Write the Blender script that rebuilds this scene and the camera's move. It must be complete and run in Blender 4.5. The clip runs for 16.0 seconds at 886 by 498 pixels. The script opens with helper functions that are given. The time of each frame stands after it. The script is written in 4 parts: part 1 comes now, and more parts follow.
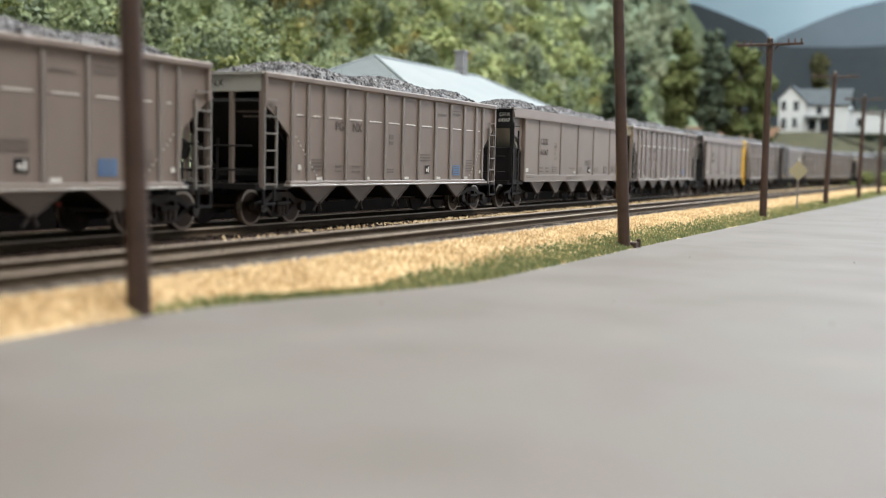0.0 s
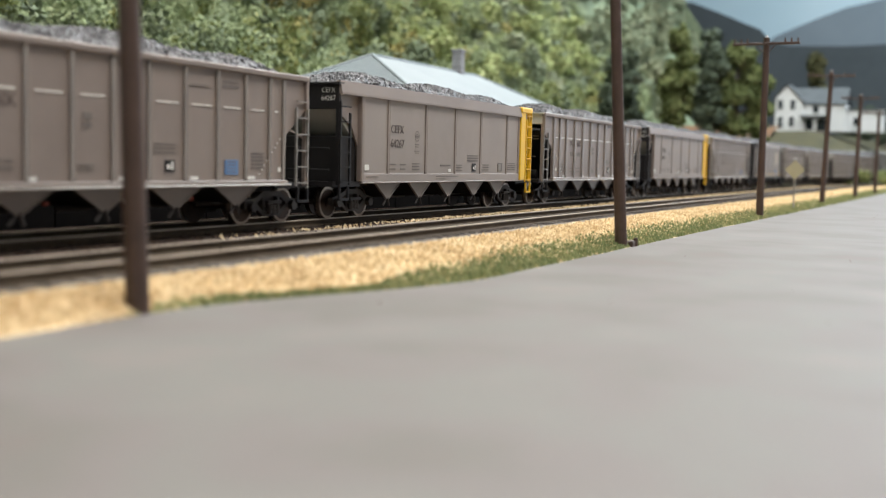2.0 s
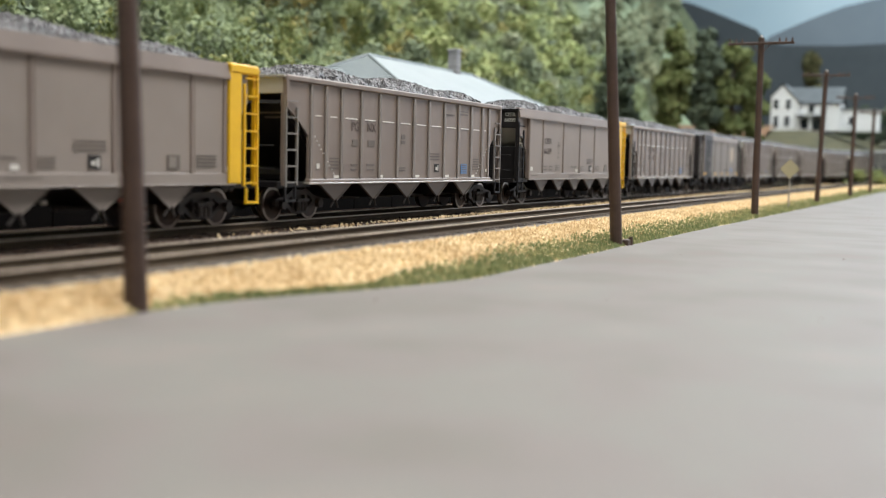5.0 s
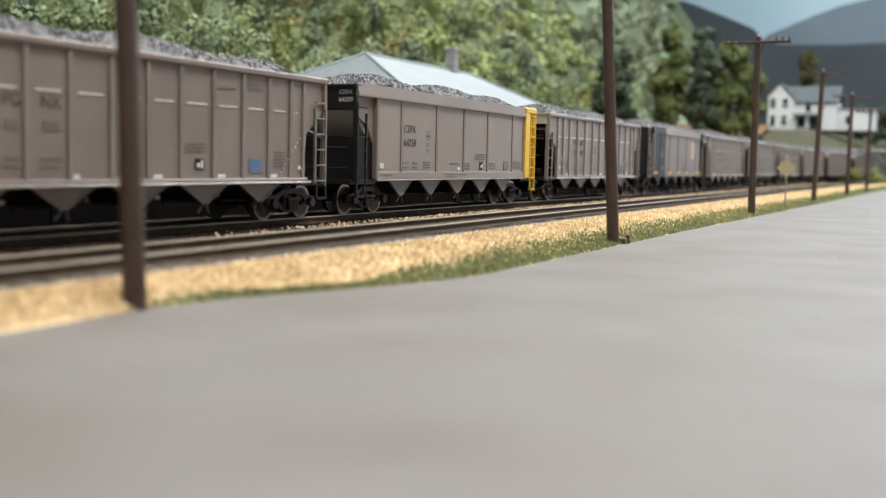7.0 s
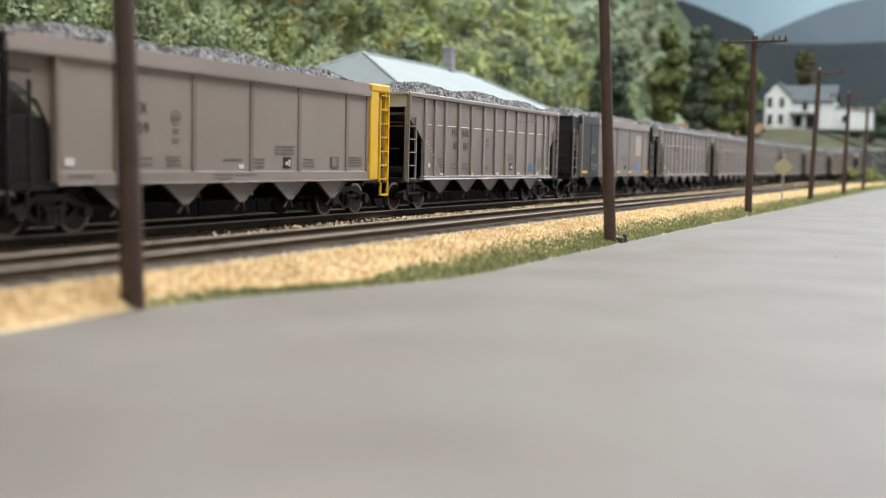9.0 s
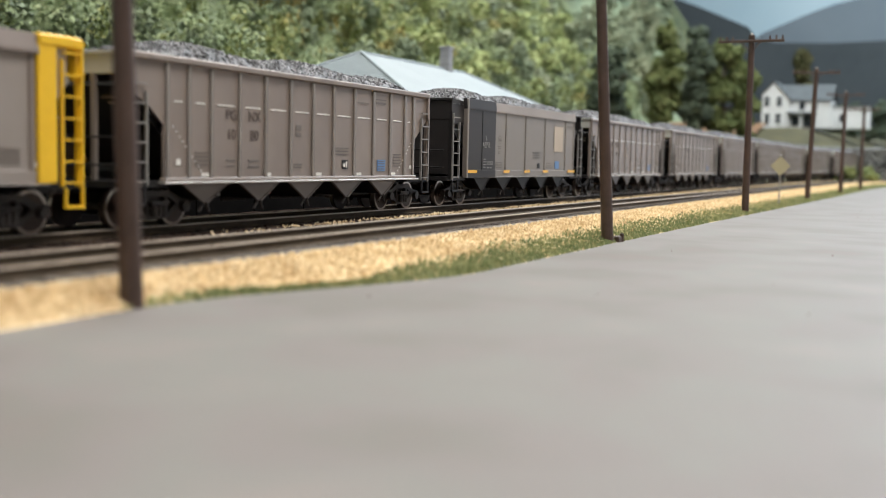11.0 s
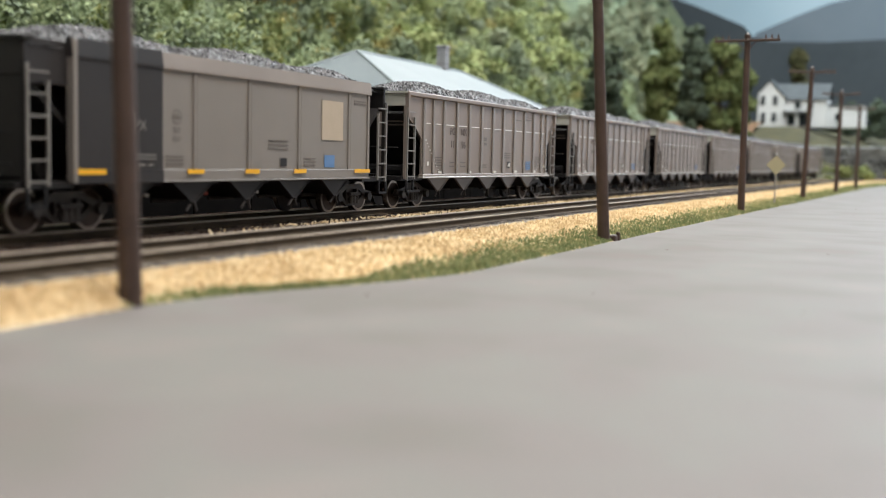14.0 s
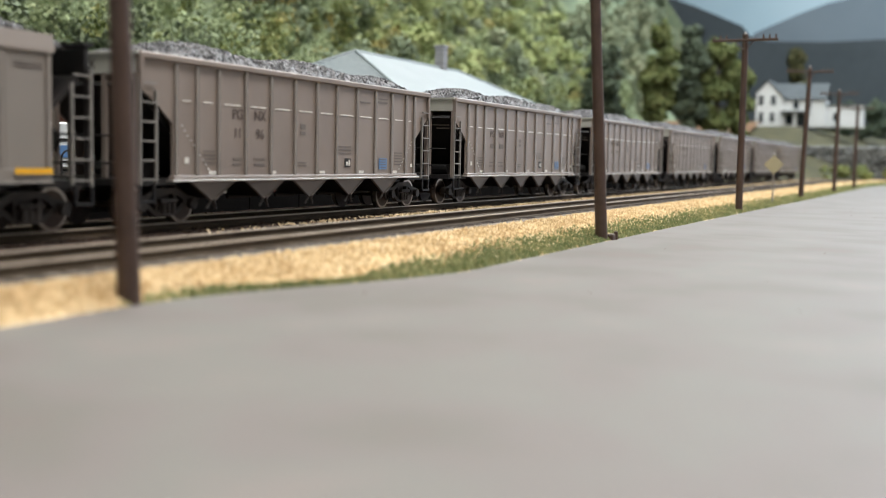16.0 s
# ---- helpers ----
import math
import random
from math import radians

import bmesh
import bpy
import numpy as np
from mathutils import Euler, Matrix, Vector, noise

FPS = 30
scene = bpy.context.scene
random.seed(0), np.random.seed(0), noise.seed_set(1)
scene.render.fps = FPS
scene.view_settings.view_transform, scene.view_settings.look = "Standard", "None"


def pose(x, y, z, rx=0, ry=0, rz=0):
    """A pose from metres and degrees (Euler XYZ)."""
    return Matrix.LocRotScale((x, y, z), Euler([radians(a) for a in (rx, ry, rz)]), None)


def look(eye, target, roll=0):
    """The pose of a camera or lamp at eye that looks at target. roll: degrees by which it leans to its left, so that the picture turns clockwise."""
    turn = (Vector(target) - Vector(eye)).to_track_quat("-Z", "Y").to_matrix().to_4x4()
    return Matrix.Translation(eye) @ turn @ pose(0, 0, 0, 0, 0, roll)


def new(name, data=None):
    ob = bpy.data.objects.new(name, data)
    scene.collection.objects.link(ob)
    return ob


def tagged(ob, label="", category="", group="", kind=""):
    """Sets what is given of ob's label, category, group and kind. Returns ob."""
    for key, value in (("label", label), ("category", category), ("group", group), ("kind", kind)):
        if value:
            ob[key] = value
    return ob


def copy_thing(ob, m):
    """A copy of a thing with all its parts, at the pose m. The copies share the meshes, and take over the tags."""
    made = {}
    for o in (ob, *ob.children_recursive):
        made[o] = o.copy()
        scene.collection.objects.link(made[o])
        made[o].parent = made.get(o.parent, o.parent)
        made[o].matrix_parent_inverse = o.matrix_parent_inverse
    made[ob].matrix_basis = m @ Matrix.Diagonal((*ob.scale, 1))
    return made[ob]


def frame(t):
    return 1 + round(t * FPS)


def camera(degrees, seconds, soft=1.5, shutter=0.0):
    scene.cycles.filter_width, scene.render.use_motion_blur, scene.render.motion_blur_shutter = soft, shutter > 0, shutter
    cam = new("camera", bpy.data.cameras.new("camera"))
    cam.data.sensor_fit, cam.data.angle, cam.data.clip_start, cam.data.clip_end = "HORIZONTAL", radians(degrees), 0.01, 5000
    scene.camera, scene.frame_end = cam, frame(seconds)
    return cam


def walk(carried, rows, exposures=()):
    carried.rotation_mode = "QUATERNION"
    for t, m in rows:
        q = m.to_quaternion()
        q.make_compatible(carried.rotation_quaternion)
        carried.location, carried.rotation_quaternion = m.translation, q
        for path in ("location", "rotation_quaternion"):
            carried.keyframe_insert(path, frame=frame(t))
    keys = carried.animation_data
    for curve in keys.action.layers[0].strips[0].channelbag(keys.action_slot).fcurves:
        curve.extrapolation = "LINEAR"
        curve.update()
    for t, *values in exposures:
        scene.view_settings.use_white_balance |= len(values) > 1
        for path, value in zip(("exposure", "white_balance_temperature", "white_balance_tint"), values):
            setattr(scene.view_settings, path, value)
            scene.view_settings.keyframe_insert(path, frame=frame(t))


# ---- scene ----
S = 1 / 87.1          # the layout is a 1:87 model: numbers below are full-size metres, shrunk by S
EYE = 1.70            # eye above the rail heads, full-size metres


def cam_pose(heading, down, roll, x, y, z):
    h, d = radians(heading), radians(down)
    eye = Vector((x, y, EYE + z)) * S
    ahead = Vector((math.cos(h) * math.cos(d), math.sin(h) * math.cos(d), -math.sin(d)))
    return look(eye, eye + ahead, roll)


# ---- camera ----
cam = camera(45.46, 16.0, soft=1.05)
cam.data.dof.use_dof = True
cam.data.dof.focus_distance = 36 * S
cam.data.dof.aperture_fstop = 16.5
PATH = [
    (0, 26.3076, 4.67, 1.348, 0.241, 0.099, 0.003), (2, 26.1437, 4.7238, 1.3594, 0.194, 0.088, 0.002),
    (4, 26.0116, 4.7219, 1.3086, 0.111, 0.044, 0.0), (6.5, 25.8361, 4.7734, 1.3171, 0.014, -0.005, -0.015),
    (9, 25.6536, 4.8282, 1.2737, -0.039, -0.03, -0.012), (11.5, 25.4815, 4.8793, 1.2763, -0.103, -0.055, -0.007),
    (14, 25.3125, 4.9314, 1.2952, -0.184, -0.076, 0.0), (16, 25.2328, 4.9319, 1.2727, -0.217, -0.108, -0.02)]
walk(cam, [(t, cam_pose(*p)) for t, *p in PATH], exposures=((0.0, 0.0), (16.0, 0.0)))

# ---- light: a layout room with ceiling panels ----
world = bpy.data.worlds.new("room")
scene.world = world
world.use_nodes = True
world.node_tree.nodes["Background"].inputs[0].default_value = (0.80, 0.88, 1.0, 1)
world.node_tree.nodes["Background"].inputs[1].default_value = 0.12


def ceiling_lamp(x, y, z, sx, sy, watts, tint):
    data = bpy.data.lights.new("ceiling_light", "AREA")
    data.shape, data.size, data.size_y, data.energy, data.color = "RECTANGLE", sx, sy, watts, tint
    ob = new("ceiling_light", data)
    ob.location = (x, y, z)


ceiling_lamp(0.25, -0.45, 1.30, 1.8, 0.6, 34, (1.0, 0.97, 0.94))
ceiling_lamp(2.3, -0.22, 1.30, 1.8, 0.6, 47, (0.78, 0.90, 1.0))
ceiling_lamp(1.0, 0.45, 1.30, 2.4, 0.4, 30, (1.0, 0.98, 0.95))


# daylight from the window in the end wall, beside the painted backdrop
pane = bpy.data.lights.new("window_light", "AREA")
pane.shape, pane.size, pane.size_y, pane.energy, pane.color = "RECTANGLE", 1.0, 0.9, 6.0, (0.80, 0.87, 1.0)
pane_ob = new("window_light", pane)
pane_ob.matrix_world = look((3.40, -0.72, 0.40), (0.9, -0.2, 0.05))

# ---- materials ----
def mat(name, colors, size=1.0, rough=0.6, metal=0.0, bump=0.0, detail=6.0, spec=0.5, kind="noise", island=0.0, obrand=0.0, fine=0.25):
    """A node material: a ramp of colours over two scales of noise (size in full-size metres), with relief."""
    m = bpy.data.materials.new(name)
    m.use_nodes = True
    nt = m.node_tree
    n, link = nt.nodes, nt.links.new
    b = n["Principled BSDF"]
    b.inputs["Roughness"].default_value, b.inputs["Metallic"].default_value = rough, metal
    b.inputs["Specular IOR Level"].default_value = spec
    tc = n.new("ShaderNodeTexCoord")
    big = n.new("ShaderNodeTexNoise")
    big.inputs["Scale"].default_value, big.inputs["Detail"].default_value = 1 / (size * S), detail
    small = n.new("ShaderNodeTexVoronoi" if kind == "voronoi" else "ShaderNodeTexNoise")
    small.inputs["Scale"].default_value = 1 / (size * S * 0.13)
    for t in (big, small):
        link(tc.outputs["Object"], t.inputs["Vector"])
    sout = small.outputs["Distance"] if kind == "voronoi" else small.outputs[0]
    mix = n.new("ShaderNodeMath")
    mix.operation = "MULTIPLY_ADD"
    mix.inputs[1].default_value = fine
    link(sout, mix.inputs[0])
    sc = n.new("ShaderNodeMath")
    sc.operation = "MULTIPLY_ADD"
    sc.inputs[1].default_value, sc.inputs[2].default_value = 1 - fine, 0.0
    link(big.outputs[0], sc.inputs[0])
    link(sc.outputs[0], mix.inputs[2])
    last = mix.outputs[0]
    for amount, node, sock in ((island, "ShaderNodeNewGeometry", "Random Per Island"), (obrand, "ShaderNodeObjectInfo", "Random")):
        if amount:
            g, a = n.new(node), n.new("ShaderNodeMath")
            a.operation = "MULTIPLY_ADD"
            a.inputs[1].default_value = amount
            link(g.outputs[sock], a.inputs[0])
            s2 = n.new("ShaderNodeMath")
            s2.operation = "SUBTRACT"
            s2.inputs[1].default_value = amount / 2
            link(last, s2.inputs[0])
            link(s2.outputs[0], a.inputs[2])
            last = a.outputs[0]
    ramp = n.new("ShaderNodeValToRGB")
    lo, hi = 0.28, 0.72
    els = ramp.color_ramp.elements
    while len(els) < len(colors):
        els.new(0.5)
    for i, c in enumerate(colors):
        els[i].position = lo + (hi - lo) * i / max(1, len(colors) - 1)
        els[i].color = (*c, 1)
    link(last, ramp.inputs[0])
    link(ramp.outputs[0], b.inputs["Base Color"])
    if bump:
        bp = n.new("ShaderNodeBump")
        bp.inputs["Strength"].default_value, bp.inputs["Distance"].default_value = bump, size * S * 0.1
        link(mix.outputs[0], bp.inputs["Height"])
        link(bp.outputs[0], b.inputs["Normal"])
    return m


def plain(name, c, rough=0.6, metal=0.0):
    return mat(name, [tuple(v * 0.9 for v in c), tuple(min(1, v * 1.1) for v in c)], 1.5, rough, metal)


M_deck = mat("painted_deck", [(0.149, 0.124, 0.114), (0.145, 0.134, 0.120), (0.163, 0.145, 0.136), (0.164, 0.156, 0.143), (0.184, 0.163, 0.151)], 2.6, 0.6, bump=0.05, fine=0.06, spec=0.25, detail=2.0)
M_ground = mat("dark_ground", [(0.010, 0.007, 0.006), (0.02, 0.015, 0.012), (0.042, 0.032, 0.026)], 3.0, 0.95, bump=0.4, spec=0.05)
M_ballast = mat("ballast", [(0.011, 0.0065, 0.0045), (0.029, 0.018, 0.013), (0.085, 0.057, 0.041)], 0.35, 0.9, bump=0.8, kind="voronoi", fine=0.5, island=0.4, spec=0.1)
M_shoulder = mat("pale_grey_shoulder", [(0.085, 0.07, 0.054), (0.15, 0.125, 0.098), (0.22, 0.19, 0.155)], 0.5, 0.95, bump=0.4, island=0.3, fine=0.4)
M_beige = mat("straw_gravel", [(0.46, 0.316, 0.158), (0.67, 0.512, 0.295), (0.82, 0.69, 0.45)], 1.1, 0.95, bump=0.6, island=0.42, fine=0.4)
M_grass = mat("turf", [(0.105, 0.132, 0.05), (0.165, 0.188, 0.072), (0.30, 0.285, 0.125)], 1.2, 0.95, island=0.3, fine=0.3)
M_rail = mat("rusty_rail", [(0.055, 0.038, 0.024), (0.10, 0.074, 0.048)], 0.6, 0.7, metal=0.05, bump=0.15, spec=0.2)
M_head = mat("worn_rail_head", [(0.33, 0.27, 0.21), (0.50, 0.42, 0.34)], 0.8, 0.4, metal=0.25)
M_tie = mat("dark_tie", [(0.014, 0.009, 0.0065), (0.038, 0.025, 0.019)], 0.4, 0.8, bump=0.3, obrand=0.3, spec=0.2)
M_pole = mat("brown_pole", [(0.036, 0.02, 0.014), (0.058, 0.033, 0.024), (0.08, 0.048, 0.036)], 0.8, 0.45, bump=0.15)
M_glass = plain("glass_insulator", (0.35, 0.34, 0.32), 0.2)
M_tan = mat("grey_brown_carbody", [(0.194, 0.155, 0.135), (0.229, 0.186, 0.163), (0.254, 0.209, 0.184)], 3.0, 0.42, metal=0.12, bump=0.03, fine=0.1, obrand=0.12)
# glossy rib; part of its sheen is put into a lighter base colour
M_rib = mat("glossy_sheen_rib", [(0.215, 0.19, 0.17), (0.265, 0.236, 0.213), (0.30, 0.27, 0.245)], 2.0, 0.27, metal=0.25, bump=0.03, fine=0.15)
M_tan2 = mat("warm_grey_carbody", [(0.246, 0.209, 0.186), (0.281, 0.241, 0.216), (0.305, 0.264, 0.238)], 3.0, 0.48, metal=0.1, bump=0.03, fine=0.1, obrand=0.1)
M_silver = mat("pale_grey_carbody", [(0.21, 0.185, 0.165), (0.242, 0.214, 0.192)], 3.0, 0.48, metal=0.12, bump=0.03, fine=0.1)
M_edge = mat("bare_metal_edge", [(0.42, 0.38, 0.34), (0.58, 0.54, 0.49)], 1.0, 0.28, metal=0.5)
M_pale = mat("pale_panel_and_lit_slope", [(0.44, 0.44, 0.40), (0.50, 0.50, 0.455)], 1.0, 0.45)
# near-white that paints the bright highlights along the weld seams
M_seam = mat("seam_highlight_white", [(0.70, 0.67, 0.62), (0.86, 0.83, 0.78)], 0.6, 0.3, metal=0.2)
# black parts, and the shade painted onto the hopper bay bodies
M_black = mat("black_paint_and_shade", [(0.008, 0.007, 0.008), (0.017, 0.015, 0.015)], 1.0, 0.5, bump=0.05, spec=0.35)
M_charcoal = mat("charcoal_paint", [(0.021, 0.018, 0.018), (0.031, 0.027, 0.027)], 2.0, 0.5, spec=0.35)
M_yellow = mat("safety_yellow", [(0.72, 0.42, 0.01), (0.85, 0.52, 0.02)], 1.0, 0.4)
M_orange = mat("amber_reflector", [(0.80, 0.40, 0.01), (0.88, 0.46, 0.02)], 0.6, 0.35)
M_ladder = mat("grey_ladder_steel", [(0.20, 0.185, 0.17), (0.30, 0.28, 0.26)], 0.6, 0.4, metal=0.3)
M_truck = mat("grimy_truck_iron", [(0.024, 0.019, 0.017), (0.055, 0.043, 0.037)], 0.5, 0.55, bump=0.2)
M_wheel = mat("rusty_wheel", [(0.045, 0.029, 0.022), (0.095, 0.062, 0.048)], 0.4, 0.45, metal=0.5)
M_tread = mat("bright_wheel_rim", [(0.30, 0.26, 0.23), (0.50, 0.44, 0.39)], 0.4, 0.28, metal=0.85)
M_coal = mat("coal_load", [(0.013, 0.013, 0.015), (0.046, 0.044, 0.047), (0.165, 0.157, 0.163)], 0.55, 0.4, bump=1.0, kind="voronoi", fine=0.45, island=0.3)
M_white = mat("white_stencil", [(0.62, 0.60, 0.56), (0.74, 0.72, 0.68)], 0.5, 0.5)
M_dark = mat("dark_stencil", [(0.075, 0.054, 0.046), (0.105, 0.08, 0.068)], 0.5, 0.5)
M_faint = mat("faint_stencil", [(0.12, 0.10, 0.088), (0.15, 0.125, 0.11)], 0.5, 0.5)
M_blue = mat("blue_placard", [(0.075, 0.175, 0.36), (0.105, 0.22, 0.43)], 0.5, 0.45)
M_cream = mat("cream_placard", [(0.42, 0.34, 0.25), (0.47, 0.385, 0.29)], 0.5, 0.45)
M_red = plain("red_mark", (0.30, 0.05, 0.03))
M_roof = mat("pale_metal_roof", [(0.235, 0.275, 0.29), (0.28, 0.32, 0.335)], 3.0, 0.45, fine=0.1)
M_trim = plain("white_trim", (0.6, 0.63, 0.64))
M_depot = mat("ochre_clapboard", [(0.36, 0.24, 0.09), (0.44, 0.30, 0.12)], 1.5, 0.7)
M_brownwall = mat("brown_clapboard", [(0.11, 0.04, 0.025), (0.15, 0.06, 0.035)], 1.5, 0.7)
M_brick = mat("grey_brick", [(0.22, 0.22, 0.23), (0.36, 0.36, 0.37)], 0.35, 0.8, bump=0.5, obrand=0.4)
M_pane = plain("dark_window_glass", (0.02, 0.025, 0.03), 0.08)
M_house = mat("white_siding", [(0.54, 0.56, 0.56), (0.61, 0.63, 0.63)], 2.0, 0.6)
M_houseroof = mat("slate_green_roof", [(0.035, 0.043, 0.047), (0.06, 0.07, 0.074)], 1.5, 0.75, bump=0.2)
# plank colour nearly black to stand for the shade behind the train
M_plankshade = mat("shade_black_timber", [(0.003, 0.002, 0.002), (0.008, 0.006, 0.005)], 0.8, 0.85, bump=0.2, spec=0.1)
M_sign = mat("yellow_road_sign", [(0.34, 0.31, 0.20), (0.38, 0.345, 0.23)], 0.8, 0.5)
M_bark = mat("bark", [(0.05, 0.035, 0.022), (0.11, 0.08, 0.055)], 0.5, 0.9, bump=0.5)
M_leaf = mat("broadleaf_foliage", [(0.19, 0.24, 0.135), (0.235, 0.292, 0.158), (0.288, 0.343, 0.18), (0.36, 0.405, 0.23)], 3.5, 0.9, island=0.24, fine=0.2)
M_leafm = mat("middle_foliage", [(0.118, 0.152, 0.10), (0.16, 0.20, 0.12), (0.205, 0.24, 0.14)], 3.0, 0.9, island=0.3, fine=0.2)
# distance haze is mixed into these greyer, paler leaf colours
M_leafh = mat("haze_tinted_foliage", [(0.165, 0.20, 0.14), (0.205, 0.24, 0.16), (0.245, 0.272, 0.175), (0.295, 0.308, 0.20)], 6.0, 0.9, island=0.25, fine=0.2, spec=0.1)
M_leafy = mat("yellowish_foliage", [(0.085, 0.112, 0.032), (0.165, 0.20, 0.058), (0.29, 0.29, 0.11)], 3.0, 0.8, island=0.45, fine=0.2)
# sunlight on the middle slope is put into this brighter yellow-green
M_leafs = mat("sunlit_tint_foliage", [(0.235, 0.29, 0.145), (0.28, 0.335, 0.15), (0.36, 0.40, 0.18), (0.43, 0.445, 0.245)], 5.0, 0.9, island=0.28, fine=0.2, spec=0.1)
M_leafo = mat("ochre_foliage", [(0.19, 0.17, 0.06), (0.28, 0.245, 0.09), (0.36, 0.31, 0.14)], 4.0, 0.9, island=0.3, fine=0.2, spec=0.1)
M_leaft = mat("olive_tree_foliage", [(0.088, 0.112, 0.045), (0.132, 0.16, 0.062), (0.20, 0.212, 0.09)], 3.0, 0.9, island=0.32, fine=0.2, spec=0.1)
M_leafb = mat("brown_olive_foliage", [(0.05, 0.052, 0.026), (0.078, 0.078, 0.036), (0.11, 0.10, 0.05)], 3.0, 0.9, island=0.3, fine=0.2, spec=0.1)
M_leafd = mat("dark_foliage", [(0.045, 0.064, 0.046), (0.072, 0.098, 0.062), (0.105, 0.13, 0.078)], 3.0, 0.88, island=0.35, fine=0.2)
M_soil = mat("rusty_soil", [(0.085, 0.042, 0.02), (0.135, 0.068, 0.03), (0.09, 0.07, 0.026)], 2.5, 0.95, bump=0.4)
M_meadow = mat("olive_meadow", [(0.022, 0.021, 0.008), (0.042, 0.038, 0.013), (0.075, 0.062, 0.022)], 3.0, 0.95, bump=0.4)
M_stone = mat("grey_rubble", [(0.035, 0.038, 0.038), (0.075, 0.078, 0.075), (0.15, 0.153, 0.146)], 1.2, 0.85, bump=0.4, obrand=0.5, island=0.4)
M_wall = mat("painted_room_wall", [(0.60, 0.58, 0.55), (0.64, 0.62, 0.59)], 40, 0.8)
M_sky = mat("painted_sky", [(0.32, 0.435, 0.50), (0.38, 0.49, 0.545), (0.445, 0.535, 0.58)], 60, 0.9, fine=0.05)
M_far = mat("painted_far_mountain", [(0.125, 0.155, 0.18), (0.165, 0.195, 0.22)], 30, 0.9, fine=0.1)
M_near = mat("painted_near_mountain", [(0.036, 0.045, 0.05), (0.058, 0.068, 0.073)], 18, 0.9, fine=0.25)
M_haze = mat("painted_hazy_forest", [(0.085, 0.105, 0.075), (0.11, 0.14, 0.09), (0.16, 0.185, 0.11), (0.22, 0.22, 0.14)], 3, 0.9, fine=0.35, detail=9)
M_bench = plain("fascia_board", (0.06, 0.06, 0.065), 0.6)


# ---- mesh helpers (full-size metres in, model size out) ----
def part(name, bm, material, parent=None, label="", smooth=False):
    me = bpy.data.meshes.new(name)
    bmesh.ops.recalc_face_normals(bm, faces=bm.faces)
    bmesh.ops.scale(bm, vec=(S, S, S), verts=bm.verts)
    bm.to_mesh(me)
    bm.free()
    me.materials.append(material)
    if smooth:
        for p in me.polygons:
            p.use_smooth = True
    ob = new(name, me)
    if parent:
        ob.parent = parent
    if label:
        tagged(ob, label)
    return ob


def raw(name, verts, faces, material, parent=None, smooth=False):
    me = bpy.data.meshes.new(name)
    me.from_pydata((np.asarray(verts, float) * S).tolist(), [], faces)
    me.materials.append(material)
    if smooth:
        for p in me.polygons:
            p.use_smooth = True
    ob = new(name, me)
    if parent:
        ob.parent = parent
    return ob


def empty(name, x=0, y=0, z=0, rz=0):
    ob = new(name)
    ob.matrix_basis = at(x, y, z, rz)
    return ob


def at(x, y, z=0, rz=0, rx=0, ry=0):
    return pose(x * S, y * S, z * S, rx, ry, rz)


def box(bm, x0, x1, y0, y1, z0, z1, bevel=0.0):
    vs = [bm.verts.new((x, y, z)) for x in (x0, x1) for y in (y0, y1) for z in (z0, z1)]
    fs = [bm.faces.new([vs[i] for i in f]) for f in ((0, 1, 3, 2), (4, 6, 7, 5), (0, 4, 5, 1), (2, 3, 7, 6), (0, 2, 6, 4), (1, 5, 7, 3))]
    if bevel:
        es = list({e for f in fs for e in f.edges})
        bmesh.ops.bevel(bm, geom=es, offset=bevel, segments=1, affect="EDGES")
    return bm


def B(*boxes, bevel=0.0):
    bm = bmesh.new()
    for b in boxes:
        box(bm, *b, bevel=bevel)
    return bm


def rod(bm, p, q, r0, r1=None, seg=8):
    p, q = Vector(p), Vector(q)
    r1 = r0 if r1 is None else r1
    turn = (q - p).to_track_quat("Z", "Y").to_matrix()
    rings = []
    for c, r in ((p, r0), (q, r1)):
        rings.append([bm.verts.new(c + turn @ Vector((r * math.cos(a), r * math.sin(a), 0))) for a in (2 * math.pi * i / seg for i in range(seg))])
    for i in range(seg):
        j = (i + 1) % seg
        bm.faces.new((rings[0][i], rings[0][j], rings[1][j], rings[1][i]))
    bm.faces.new(rings[0][::-1])
    bm.faces.new(rings[1])
    return bm


def R(*rods, seg=6):
    bm = bmesh.new()
    for p, q, r in rods:
        rod(bm, p, q, r, seg=seg)
    return bm


def slab(bm, poly, axis, a, b):
    """A polygon of (u, v) drawn out along an axis from a to b: y takes (x, z), x takes (y, z), z takes (x, y)."""
    put = {"y": lambda u, v, w: (u, w, v), "x": lambda u, v, w: (w, u, v), "z": lambda u, v, w: (u, v, w)}[axis]
    lo = [bm.verts.new(put(u, v, a)) for u, v in poly]
    hi = [bm.verts.new(put(u, v, b)) for u, v in poly]
    bm.faces.new(lo[::-1])
    bm.faces.new(hi)
    for i in range(len(poly)):
        j = (i + 1) % len(poly)
        bm.faces.new((lo[i], lo[j], hi[j], hi[i]))
    return bm


def SL(poly, axis, a, b):
    return slab(bmesh.new(), poly, axis, a, b)


